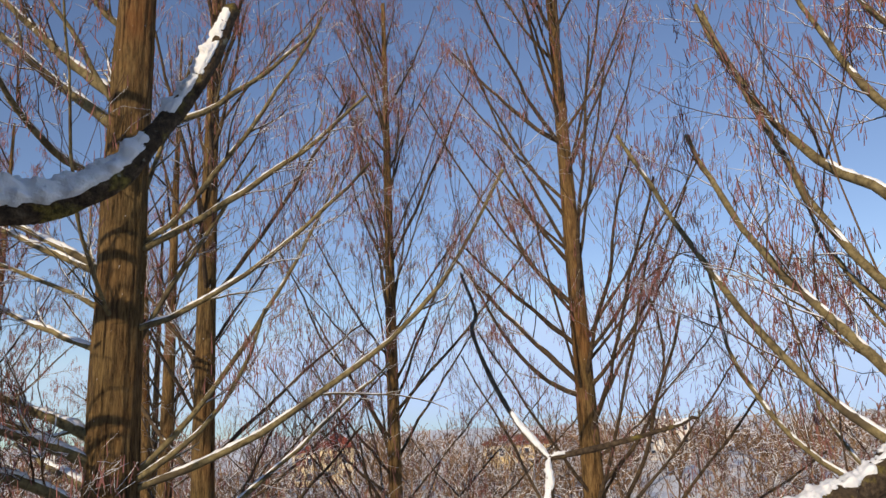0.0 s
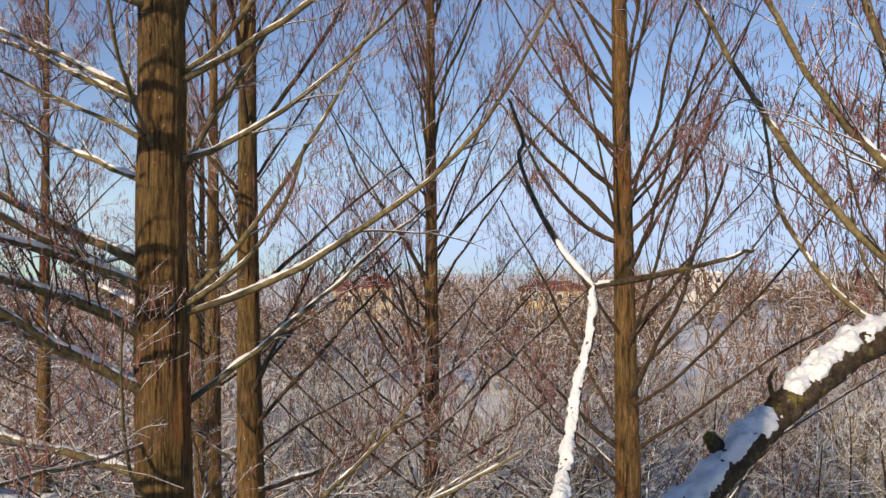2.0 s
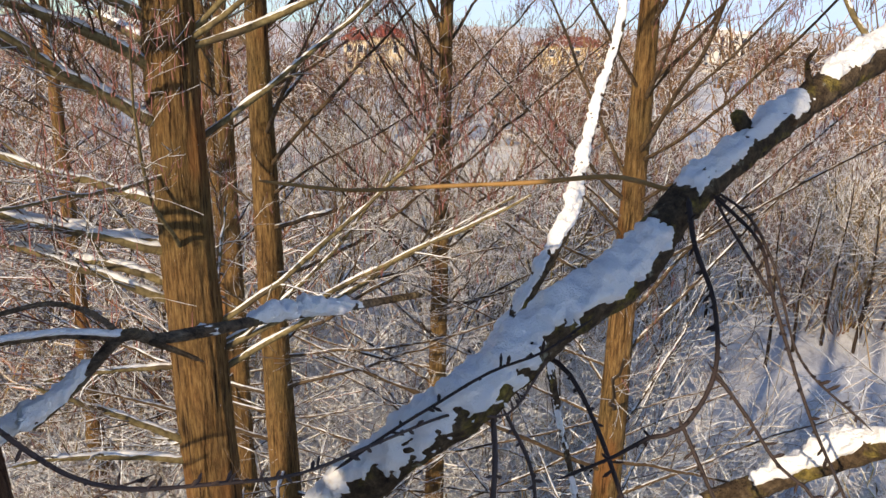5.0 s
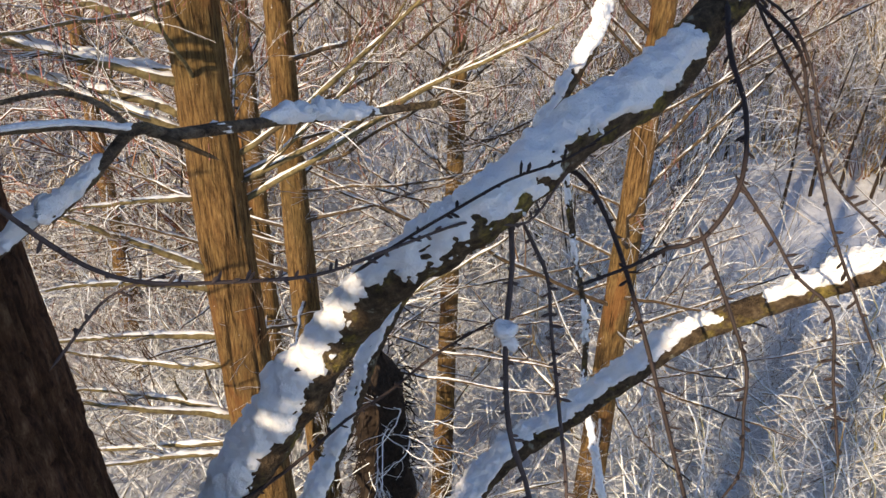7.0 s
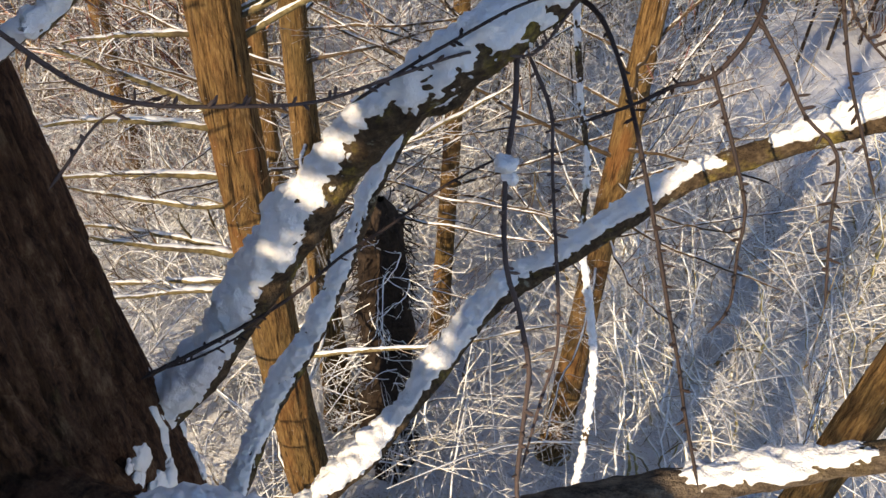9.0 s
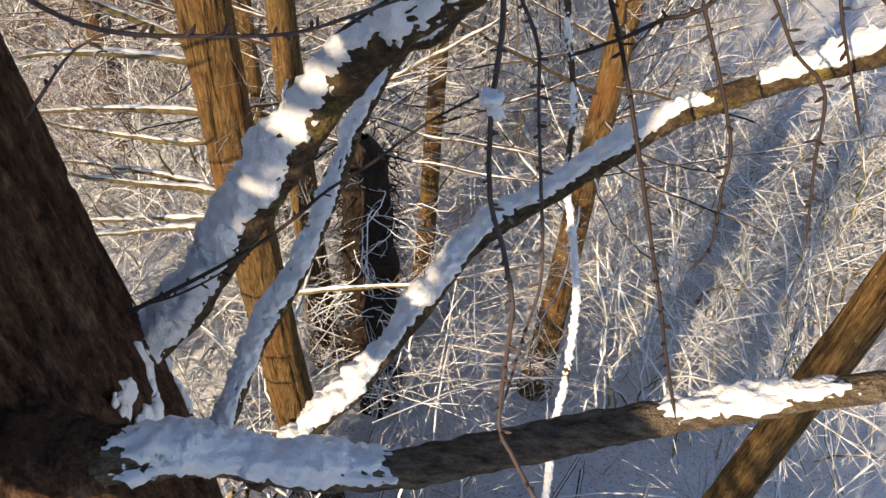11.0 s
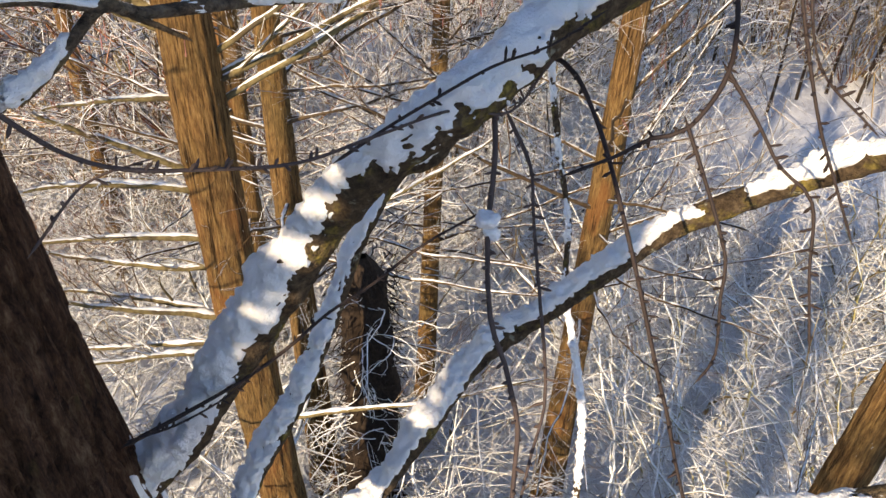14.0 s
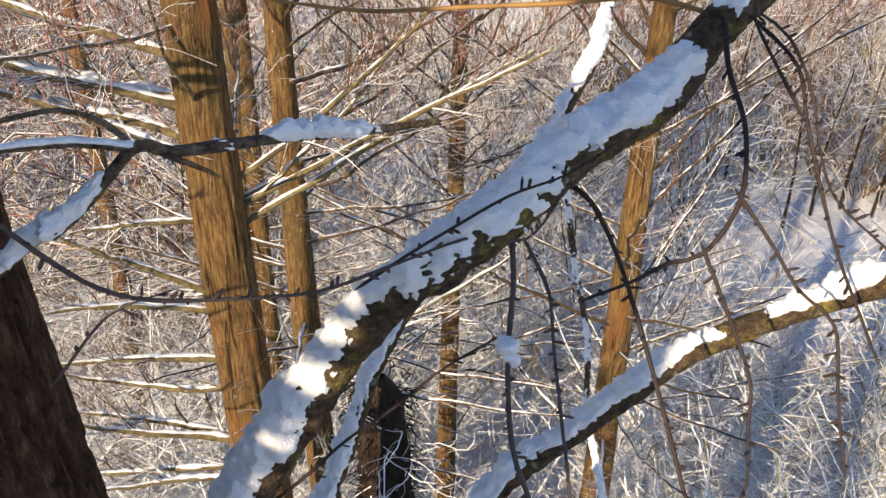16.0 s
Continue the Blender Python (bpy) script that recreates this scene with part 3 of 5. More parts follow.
def limb_snow(limb, line, rad, g, back, cover):
    """A granular ridge of snow along the top of a limb, broken by bare stretches."""
    P = smooth_line(line[1:], 0.035)
    r = np.interp(np.linspace(0, 1, len(P)), np.linspace(0, 1, len(rad) - 1), rad[1:])
    seed = int(g.integers(1, 9999))
    lie = np.clip((wobble(P, 1.5, seed, 3) + cover) * 2, 0, 1) * (0.82 + 0.28 * g.uniform(-1, 1, len(P)) + 0.2 * wobble(P, 6, seed + 1, 2))
    lie = lie * np.clip(np.minimum(np.arange(len(P)), np.arange(len(P))[::-1]) / 5, 0, 1)
    T, side, up = frames_of(P)
    slope = np.clip(1.25 - np.abs(T[:, 2]), 0.3, 1)
    s = Buf()
    tubes(s, (P + up * (r * (0.2 + 0.62 * lie * slope))[:, None])[None], (r * (0.4 + 0.52 * lie * slope))[None], 6)
    me = s.mesh("snow", SNOW)
    me.transform(back)
    child("snow", me, limb, "snow lying on the limb")


def redwood(label, cx, cy, d0, taper, top, key_limbs, n_wild, z0, reach, thick, seed, cols=28, rings=120, per=14, sub=6, tassels=0,
            least=0.0022, group="dawn redwoods", rise=(8, 58), thin=0.36, snowy=0.02, u0=0.3, girth=1.0, turn=None, cover=0.12, boughs=0, rough=0.035, wood=None):
    g = np.random.default_rng(seed)
    tree = new("redwood_tree")
    tree.location = (np.polyval(cx, 0), np.polyval(cy, 0), 0)
    tagged(tree, label, "tree", group)
    back = Matrix.Translation(-tree.location)
    cx, cy = np.array(cx, float), np.array(cy, float)

    def hang(name, me, label="", kind=""):
        me.transform(back)
        return child(name, me, tree, label, kind)

    hang("trunk", trunk_mesh("trunk", cx, cy, d0, taper, top, rings, cols, seed, rough=rough), "orange-brown trunk with fibrous bark")
    limbs = []
    for q in key_limbs:
        p0 = np.array([np.polyval(cx, q[0]), np.polyval(cy, q[0]), q[0]])
        limbs.append((p0, q[1:4], q[4:7], q[7] * girth * (1.3 if q[4] < p0[0] else 1.0)))
    limbs += wild_limbs(cx, cy, n_wild, z0, top - 0.6, reach, thick, g, avoid=turn, rise=rise)
    lines, radii = [], []
    for p0, mid, tip, r in limbs:
        line = limb_line(p0, mid, tip, g)
        rad = r * np.linspace(1.0, 0.38, len(line)) * (1 + 0.06 * g.normal(size=len(line)))
        b = Buf()
        tubes(b, line[None], rad[None], 8)
        limb = hang("branch", b.mesh("branch", wood or LIMB))
        if r > snowy:
            limb_snow(limb, line, rad, g, back, cover)
        lines.append(line)
        radii.append(rad)
    P, R = np.array(lines), np.array(radii)
    b = Buf()
    if boughs:
        S, RS = sprout(P, R, boughs, 0.3, 38, 0.12, 9, g, 0.12, 0.8, 0.5, 0.0, 0.09, 0.45, least, 0.05)
        tubes(b, S, RS, 5)
        A, RA = sprout(S, RS, 5, 0.45, 40, 0.15, 5, g, 0.15, 1.0, 0.55, 0.0, 0.14, 0.45, least)
        tubes(b, A, RA, 3)
        hang("boughs", b.mesh("boughs", BOUGH), "snow-topped side boughs", "stuff")
        b = Buf()
    A, RA = sprout(P, R, per, 0.42, 42, 0.25, 6, g, u0, 1.0, thin, 0.05, 0.14, 0.45, least)
    tubes(b, A, RA, 3)
    B, RB = sprout(A, RA, sub, 0.42, 45, 0.15, 3, g, 0.2, 1.0, 0.6, 0.03, 0.18, 0.4, least * 0.7)
    tubes(b, B, RB, 3)
    hang("twigs", b.mesh("twigs", TWIG), "bare brown twigs", "stuff")
    if tassels:
        c = Buf()
        catkins(c, B, tassels, g)
        hang("catkins", c.mesh("catkins", CATKIN), "hanging reddish catkins", "stuff")
    return tree


redwood("tall dawn redwood with orange fibrous bark and snow-lined ascending limbs", (0.0052, -0.1026, -1.382), (0.0005, -0.0258, 4.705), 0.49, 0.0212, 19,
        LIMBS_GREAT, 15, 3.0, 2.6, 0.03, 11, turn=(-0.5, 3.6), cover=1.1, rough=0.05, cols=72, rings=520, per=15, sub=8, tassels=1, u0=0.4, girth=1.12, thin=0.26, boughs=2)
redwood("slender dawn redwood with brown bark standing behind a larger one", (0.00305, -0.0614, -1.826), (-0.00025, -0.0094, 7.13), 0.42, 0.0235, 17,
        [], 58, 3.2, 3.2, 0.026, 12, cols=40, rings=260, per=12, sub=6, tassels=2, wood=DARK_LIMB)
redwood("thin straight dawn redwood with steep bare limbs", (0.0028, -0.559), (-0.006, 8.565), 0.30, 0.0172, 14.6,
        [], 92, 3.2, 3.6, 0.021, 13, cols=36, rings=220, per=12, sub=6, tassels=2, rise=(20, 60), wood=DARK_LIMB)
redwood("dawn redwood with lit orange bark and forked steep limbs", (-0.0055, 1.329), (-0.0045, 6.95), 0.39, 0.022, 16.5,
        LIMBS_FORKED, 70, 3.2, 3.4, 0.023, 14, cols=44, rings=260, per=11, sub=6, tassels=2, rise=(15, 58), girth=1.0, wood=DARK_LIMB)
redwood("thin dawn redwood half hidden behind others", (0.0057, -3.208), (-0.0125, 9.106), 0.404, 0.0264, 14.5,
        [], 44, 2, 3.0, 0.02, 15, cols=28, rings=140, per=9, sub=5, wood=DARK_LIMB)
redwood("very thin dawn redwood half hidden behind others", (-0.0374, -3.358), (-0.021, 10.046), 0.34, 0.0234, 14,
        [], 40, 2, 2.8, 0.018, 16, cols=24, rings=120, per=9, sub=5, tassels=1, wood=DARK_LIMB)
redwood("leaning-limbed redwood with brown peeling bark and snowy limbs", (0.0251, 1.992), (-0.0187, 3.053), 0.335, 0.0195, 14,
        LIMBS_SIDE, 10, 1.0, 2.2, 0.024, 17, cols=64, rings=300, per=13, sub=7, tassels=3, u0=0.3, thin=0.3, girth=0.95, cover=0.6, rough=0.09)


# out of view: added so that its limbs throw shade on the trunks
redwood("unseen tall dawn redwood with bare limbs, added sunward for shade", (-7.7,), (0.35,), 0.5, 0.024, 18,
        [], 30, 9.0, 5.0, 0.044, 18, cols=24, rings=100, per=5, sub=2, least=0.004)


# added out of view; its level limbs cast shadow bands on the great trunk
redwood("unseen dawn redwood with bare level limbs, added to cast shadow bands", (-4.4,), (1.95,), 0.36, 0.021, 15,
        [(z, -3.4, 2.1 + w, z + 0.1 + 0.5 * w, -2.45, 2.2 + 2 * w, z + 0.15 + w, r) for z, w, r in ((9.0, 0.05, 0.05), (9.3, -0.1, 0.03), (9.95, 0.12, 0.065), (10.25, -0.05, 0.035), (10.8, 0.2, 0.06), (11.6, -0.12, 0.05), (12.0, 0.1, 0.04), (9.6, 0.18, 0.04), (10.5, 0.0, 0.045), (11.2, -0.08, 0.055), (11.35, 0.15, 0.03), (12.45, 0.0, 0.06))], 22, 3.6, 1.95, 0.031, 23, cols=24, rings=100, per=4, sub=2, least=0.003, turn=(-0.45, 0.45), rise=(0, 20), snowy=1.0)
# row of unseen trees added behind the camera to shade the forest floor
for i, (x, y) in enumerate(((-4.9, -6.5), (-3.1, -7.6), (-1.4, -8.3), (0.4, -9.2), (2.2, -10.1), (3.9, -9.4))):
    redwood("unseen bushy young dawn redwood, added to shade the ground", (x,), (y,), 0.3, 0.022, 12.8 if i in (1, 2) else 11,
            [], 70 if i in (1, 2) else 58, 1.5, 2.6, 0.055, 180 + i, cols=16, rings=60, per=7, sub=2, least=0.012)

redwood("dawn redwood with a haze of reddish catkins behind others", (-6.6,), (11.4,), 0.36, 0.022, 14.5,
        [], 60, 2.5, 3.2, 0.02, 19, cols=24, rings=120, per=10, sub=5, tassels=5, wood=DARK_LIMB)
redwood("slim dawn redwood with a haze of reddish catkins", (-5.2,), (14.2,), 0.3, 0.019, 14,
        [], 46, 2.5, 2.8, 0.018, 20, cols=20, rings=100, per=9, sub=4, tassels=5, wood=DARK_LIMB)

# ---- the tree that the camera stands in ----
near_tree = new("near_tree")
near_tree.location = (-0.45, 0.40, 0)
tagged(near_tree, "dark shaggy-barked tree in shade with snow-laden branches", "tree")
NEAR_BACK = Matrix.Translation(-near_tree.location)


def near_part(name, me, parent=near_tree, label="", kind=""):
    me.transform(NEAR_BACK)
    return child(name, me, parent, label, kind)


def near_trunk():
    z = np.concatenate([np.linspace(-0.2, 8.2, 60), np.linspace(8.22, 9.5, 380), np.linspace(9.54, 14, 40)])
    a = np.linspace(0, 2 * np.pi, 230, endpoint=False)
    r = np.interp(z, [0, 8.0, 8.6, 8.75, 8.9, 9.15, 9.6, 14], [0.3, 0.215, 0.19, 0.173, 0.155, 0.138, 0.128, 0.05])
    Z, A = np.meshgrid(z, a, indexing="ij")
    q = np.stack([np.cos(A), np.sin(A), Z], -1)
    q = q + 0.06 * np.stack([wobble(q, 1.6, 57, 2), wobble(q, 1.6, 58, 2), 0 * A], -1)
    plate = np.abs(wobble(q * np.array([1, 1, 1.1]), 4.2, 52, 2))
    fine = np.abs(wobble(q * np.array([1, 1, 1.3]), 11.0, 53, 2))
    ridge = 0.035 * wobble(q, 0.8, 51, 2) + 0.075 * np.minimum(plate / 0.3, 1) ** 0.7 + 0.035 * np.minimum(fine / 0.3, 1) - 0.06
    rr = r[:, None] * (1.012 + ridge)
    V = np.stack([rr * np.cos(A) - 0.45, rr * np.sin(A) + 0.40, Z], -1)
    near_part("trunk", mesh_of("trunk", V.reshape(-1, 3), grid_faces(len(z), len(a), True), NEAR_BARK), label="dark red-brown shaggy trunk")


near_trunk()


def bare_branch(name, points, r0, r1, seed, material, parent=near_tree, step=0.006, sides=14, knots=0.12, label="", girth=None):
    line = smooth_line(points, step)
    n = len(line)
    rad = np.linspace(r0, r1, n) * (1 + knots * wobble(line, 9, seed, 3))
    if girth:
        rad = rad * np.interp(np.linspace(0, len(girth) - 1, n), range(len(girth)), girth)
    if r0 > 0.009:
        sides = 40
    _, side, up = frames_of(line)
    a = np.arange(sides) * 2 * np.pi / sides
    ring = np.cos(a)[None, :, None] * side[:, None] + np.sin(a)[None, :, None] * up[:, None]
    rr = rad[:, None] * (1 + knots * 0.7 * wobble(line[:, None] + ring * rad[:, None, None], 45, seed + 1, 2))
    if sides == 40:                      # furrowed bark
        s = np.arange(n)[:, None] * step
        q = np.stack([np.broadcast_to(s * 1.0, (n, sides)), np.cos(a)[None] * rad[:, None] * 3.5, np.sin(a)[None] * rad[:, None] * 3.5], -1)
        rr = rr * (1 + 0.11 * (np.minimum(np.abs(wobble(q, 26, seed + 5, 3)) / 0.25, 1) - 0.6))
    V = line[:, None] + ring * rr[:, :, None]
    b = Buf()
    b.add(V, grid_faces(n, sides, True)[:, ::-1])
    for e in (0, -1):                    # rounded-off ends
        tip = line[e] + (line[e] - line[1 if e == 0 else -2])
        cap = np.stack([V[e], V[e] * 0.4 + tip * 0.6, np.broadcast_to(tip, V[e].shape)])
        b.add(cap, grid_faces(3, sides, True))
    return near_part(name, b.mesh(name, material), parent, label), line, rad


def along(points, spans, step=0.006):
    """Spans given by the points of a branch, as shares of its length."""
    p = np.array(points, float)
    n = np.maximum(2, (np.linalg.norm(np.diff(p, axis=0), axis=1) / step).astype(int))
    s = np.concatenate([[0], np.cumsum(n)]) / n.sum()
    k = np.arange(len(p))
    return [tuple(np.interp(q, k, s)) for q in spans]


def snow_cap(parent, line, rad, depth, width, seed, lump=9.0, spans=None, edge=0.25, fade=1.0, narrow=1.0, face=None, uneven=0.5, ragged=(), label="white snow lying along the branch"):
    """Snow heaped along the top of a branch, lumpy, crumbling at its edges and missing in gaps. ragged: spans in which bark breaks through."""
    n0 = len(line)
    length = np.linalg.norm(np.diff(line, axis=0), axis=1).sum()
    n = max(n0, int(length / 0.003))
    at = np.linspace(0, n0 - 1, n)
    line = np.stack([np.interp(at, np.arange(n0), line[:, k]) for k in range(3)], -1)
    rad = np.interp(at, np.arange(n0), rad)
    s = np.linspace(0, 1, n)
    T, side, up = frames_of(line)
    if face is not None:                # snow blown against one side of a steep stem
        up = unit(np.array(face) - (T @ np.array(face))[:, None] * T)
        side = np.cross(T, up)
    flat = np.clip(1.15 - np.abs(T[:, 2]) * 0.75, 0.25, 1)
    there = np.ones(n)
    heap = np.ones(n)
    if spans:
        there, heap = np.full(n, -1.0), np.zeros(n)
        for lo, hi in spans:
            there = np.maximum(there, np.minimum(np.minimum(s - lo, hi - s) * length / 0.02, 1))
            heap = np.maximum(heap, np.clip(np.minimum(s - lo, hi - s) * length / 0.045, 0, 1) ** 0.6)
    m = 47
    phi = np.linspace(-1, 1, m)
    ang = np.broadcast_to(phi[None] * (width + 0.55), (n, m))
    ringd = np.sin(ang)[:, :, None] * side[:, None] + np.cos(ang)[:, :, None] * up[:, None]
    at_bark = line[:, None] + ringd * rad[:, None, None]
    lumps = 0.7 * wobble(at_bark, lump * 0.8, seed, 4) + 0.35 * wobble(at_bark, lump * 3.7, seed + 4, 3)
    half = np.interp(s, [0, 0.45, 0.62, 1], [width, width * (0.7 + 0.3 * narrow), width * (0.4 + 0.6 * narrow), width * narrow])[:, None]
    torn = np.zeros(n)
    for lo, hi in ragged:
        torn = np.maximum(torn, np.clip((s - lo) * 12, 0, 1) * np.clip((hi - s) * 12, 0, 1))
    fray = wobble(at_bark, 13, seed + 2, 4) + (0.3 + 0.6 * torn[:, None]) * wobble(at_bark, 55, seed + 7, 3) + 0.5 * wobble(at_bark, 150, seed + 8, 3)
    inside = half - np.abs(ang) + (edge + 0.45 * torn[:, None]) * fray - 0.05 * torn[:, None]
    inside = np.minimum(inside, there[:, None] * 0.5 + 0.9 * edge * fray)
    cov = np.clip(inside * 3.2, 0, 1)
    cov = cov * cov * (3 - 2 * cov)
    size = rad / rad.max()
    h = (depth * flat * size * np.interp(s, [0, 0.5, 1], [1, 0.5 + fade / 2, fade]) * (1 - 0.45 * torn) * (0.3 + 0.7 * heap))[:, None] * (0.85 + uneven * lumps)
    crown = 0.28 + 0.72 * np.clip(np.cos(ang * 0.95), 0, 1) ** 0.8
    out = rad[:, None] * 0.84 + (h * crown + rad[:, None] * 0.2) * cov
    V = line[:, None] + ringd * out[:, :, None]
    grain = 0.18 * wobble(V, 42, seed + 3, 2) + 0.13 * wobble(V, 120, seed + 5, 2)
    V = V + ringd * (np.minimum(depth, 0.017) * grain * cov)[:, :, None]
    inner = line[:, None] + ringd[:, ::-11] * (rad * 0.55)[:, None, None]
    W = np.concatenate([V, inner], 1)
    b = Buf()
    b.add(W, grid_faces(n, W.shape[1], True))
    return near_part("snow", b.mesh("snow", SNOW), parent, label)


def shoots(parent, line, rad, gap, size, seed, material=DARK_TWIG, lift=0.5):
    """Short spur shoots and buds along a twig."""
    g = np.random.default_rng(seed)
    s = np.concatenate([[0], np.cumsum(np.linalg.norm(np.diff(line, axis=0), axis=1))])
    at_s = np.arange(gap, s[-1], gap) + g.uniform(-0.9, 0.9, len(np.arange(gap, s[-1], gap))) * gap
    base = np.stack([np.interp(at_s, s, line[:, k]) for k in range(3)], -1)
    T = unit(np.stack([np.interp(at_s, s, np.gradient(line[:, k])) for k in range(3)], -1))
    d = g.normal(size=base.shape)
    d = unit(d - (d * T).sum(-1, keepdims=True) * T) + 0.45 * T
    d[:, 2] += lift * 0.3
    L = size * g.uniform(0.2, 1.4, len(base)) ** 1.3
    t = np.linspace(0, 1, 4)
    Q = base[:, None] + unit(d)[:, None] * (L[:, None] * t)[:, :, None]
    R = np.array([0.001, 0.0009, 0.0011, 0.0003])[None] * g.uniform(0.8, 1.3, len(base))[:, None]
    b = Buf()
    tubes(b, Q, R, 5)
    return near_part("buds", b.mesh("buds", material), parent, "short bud shoots", "stuff")


def twig(name, points, r0, r1, seed, material=DARK_TWIG, gap=0.009, size=0.0062, step=0.008):
    ob, line, rad = bare_branch(name, points, r0, r1, seed, material, step=step, sides=7, knots=0.1)
    shoots(ob, line, rad, gap, size, seed, material)
    return ob, line, rad


ob, ln, rd = bare_branch("branch", BIG, 0.0228, 0.0158, 61, BRANCH_BARK, label="thick mossy bare branch under snow", girth=(1.0, 0.95, 0.9, 0.87, 0.86, 0.86, 0.84, 0.8, 0.75, 0.74, 0.8, 0.9, 1, 1.05))
snow_cap(ob, ln, rd, 0.026, 2.2, 62, spans=along(BIG, [(0.3, 7.72), (7.95, 9.72), (9.86, 13)]), edge=0.3, fade=0.1, narrow=0.32, lump=9, uneven=0.5, ragged=along(BIG, [(2.7, 7.0)]))
bare_branch("stub", STUB, 0.0075, 0.0055, 58, BRANCH_BARK)
bare_branch("twig", HOOK, 0.003, 0.0016, 59, BRANCH_BARK, sides=8)
ob, ln, rd = bare_branch("branch", STICK, 0.0135, 0.0054, 63, BRANCH_BARK)
snow_cap(ob, ln, rd, 0.0105, 1.3, 64, lump=30, edge=0.45, uneven=1.0)
ob, ln, rd = bare_branch("branch", STICK_UP, 0.0046, 0.0026, 65, GREY_BARK)
snow_cap(ob, ln, rd, 0.006, 1.4, 165, spans=along(STICK_UP, [(-1, 1.3)]), lump=30, edge=0.4)
ob, ln, rd = bare_branch("branch", STICK_SPUR, 0.0052, 0.0025, 66, BRANCH_BARK)
snow_cap(ob, ln, rd, 0.005, 1.3, 67, spans=along(STICK_SPUR, [(0, 0.4), (2.6, 5)]))
ob, ln, rd = bare_branch("branch", SECOND, 0.0125, 0.0095, 68, BRANCH_BARK)
snow_cap(ob, ln, rd, 0.0125, 1.2, 69, lump=26, edge=0.3, uneven=0.8, spans=along(SECOND, [(-1, 8.05), (8.4, 12)]))
bare_branch("branch_collar", [LOW[0], (-0.36, 0.335, 8.862), (-0.285, 0.315, 8.87), (-0.215, 0.324, 8.868)], 0.085, 0.021, 69, NEAR_BARK, label="shaggy bark flaring into a branch")
ob, ln, rd = bare_branch("branch", LOW, 0.019, 0.0105, 70, GREY_BARK)
snow_cap(ob, ln, rd, 0.013, 1.85, 71, spans=along(LOW, [(1.1, 4.06), (6.35, 7.7)]), lump=22, edge=0.36, fade=0.6, narrow=0.6, uneven=0.6)
ob, ln, rd = bare_branch("branch", FORK, 0.0044, 0.0028, 72, GREY_BARK)
snow_cap(ob, ln, rd, 0.0125, 2.2, 73, spans=along(FORK, [(0.9, 3.55), (5.7, 5.98), (6.5, 8.05)]), lump=24, edge=0.35)
ob, ln, rd = bare_branch("branch", FORK_LEFT, 0.0022, 0.0017, 74, GREY_BARK, sides=9)
snow_cap(ob, ln, rd, 0.0022, 1.2, 75)
bare_branch("branch", FORK_UP, 0.0018, 0.0012, 76, GREY_BARK, sides=8)
bare_branch("branch", FORK_TWIG, 0.002, 0.0014, 77, BRANCH_BARK, sides=8)
ob, ln, rd = bare_branch("branch", HIGH, 0.0145, 0.0056, 78, BRANCH_BARK)
snow_cap(ob, ln, rd, 0.017, 1.75, 79, edge=0.25, lump=16, spans=along(HIGH, [(-1, 5.1), (5.35, 12)]))
for i, (line, r) in enumerate(((HANG1, 0.0022), (HANG2, 0.0015), (HANG3, 0.0021), (HANG4, 0.0022), (HANG5, 0.0015), (HANG6, 0.0015), (HANG7, 0.0017),
                               (HANG8, 0.0014), (ACROSS, 0.0015), (ACROSS2, 0.0011), (ALONG1, 0.002), (ALONG2, 0.0012), (ALONG3, 0.0013))):
    twig("twig", line, r * 0.92, r * 0.56, 90 + 2 * i, PALE_TWIG if i < 2 or i in (8, 9) else DARK_TWIG, gap=0.0068, size=0.0062)
ob, ln, rd = bare_branch("branch", POLE, 0.0052, 0.007, 80, BRANCH_BARK, sides=10)
snow_cap(ob, ln, rd, 0.009, 1.5, 81, lump=30, edge=0.6, uneven=1.1, face=(-0.35, -0.8, 0.5), spans=along(POLE, [(0.2, 1.2), (1.6, 2.3), (2.6, 3.4), (3.7, 10)]))
twig("twig", TWIG_CROSS, 0.0014, 0.0021, 130, TAN_TWIG, gap=0.03)


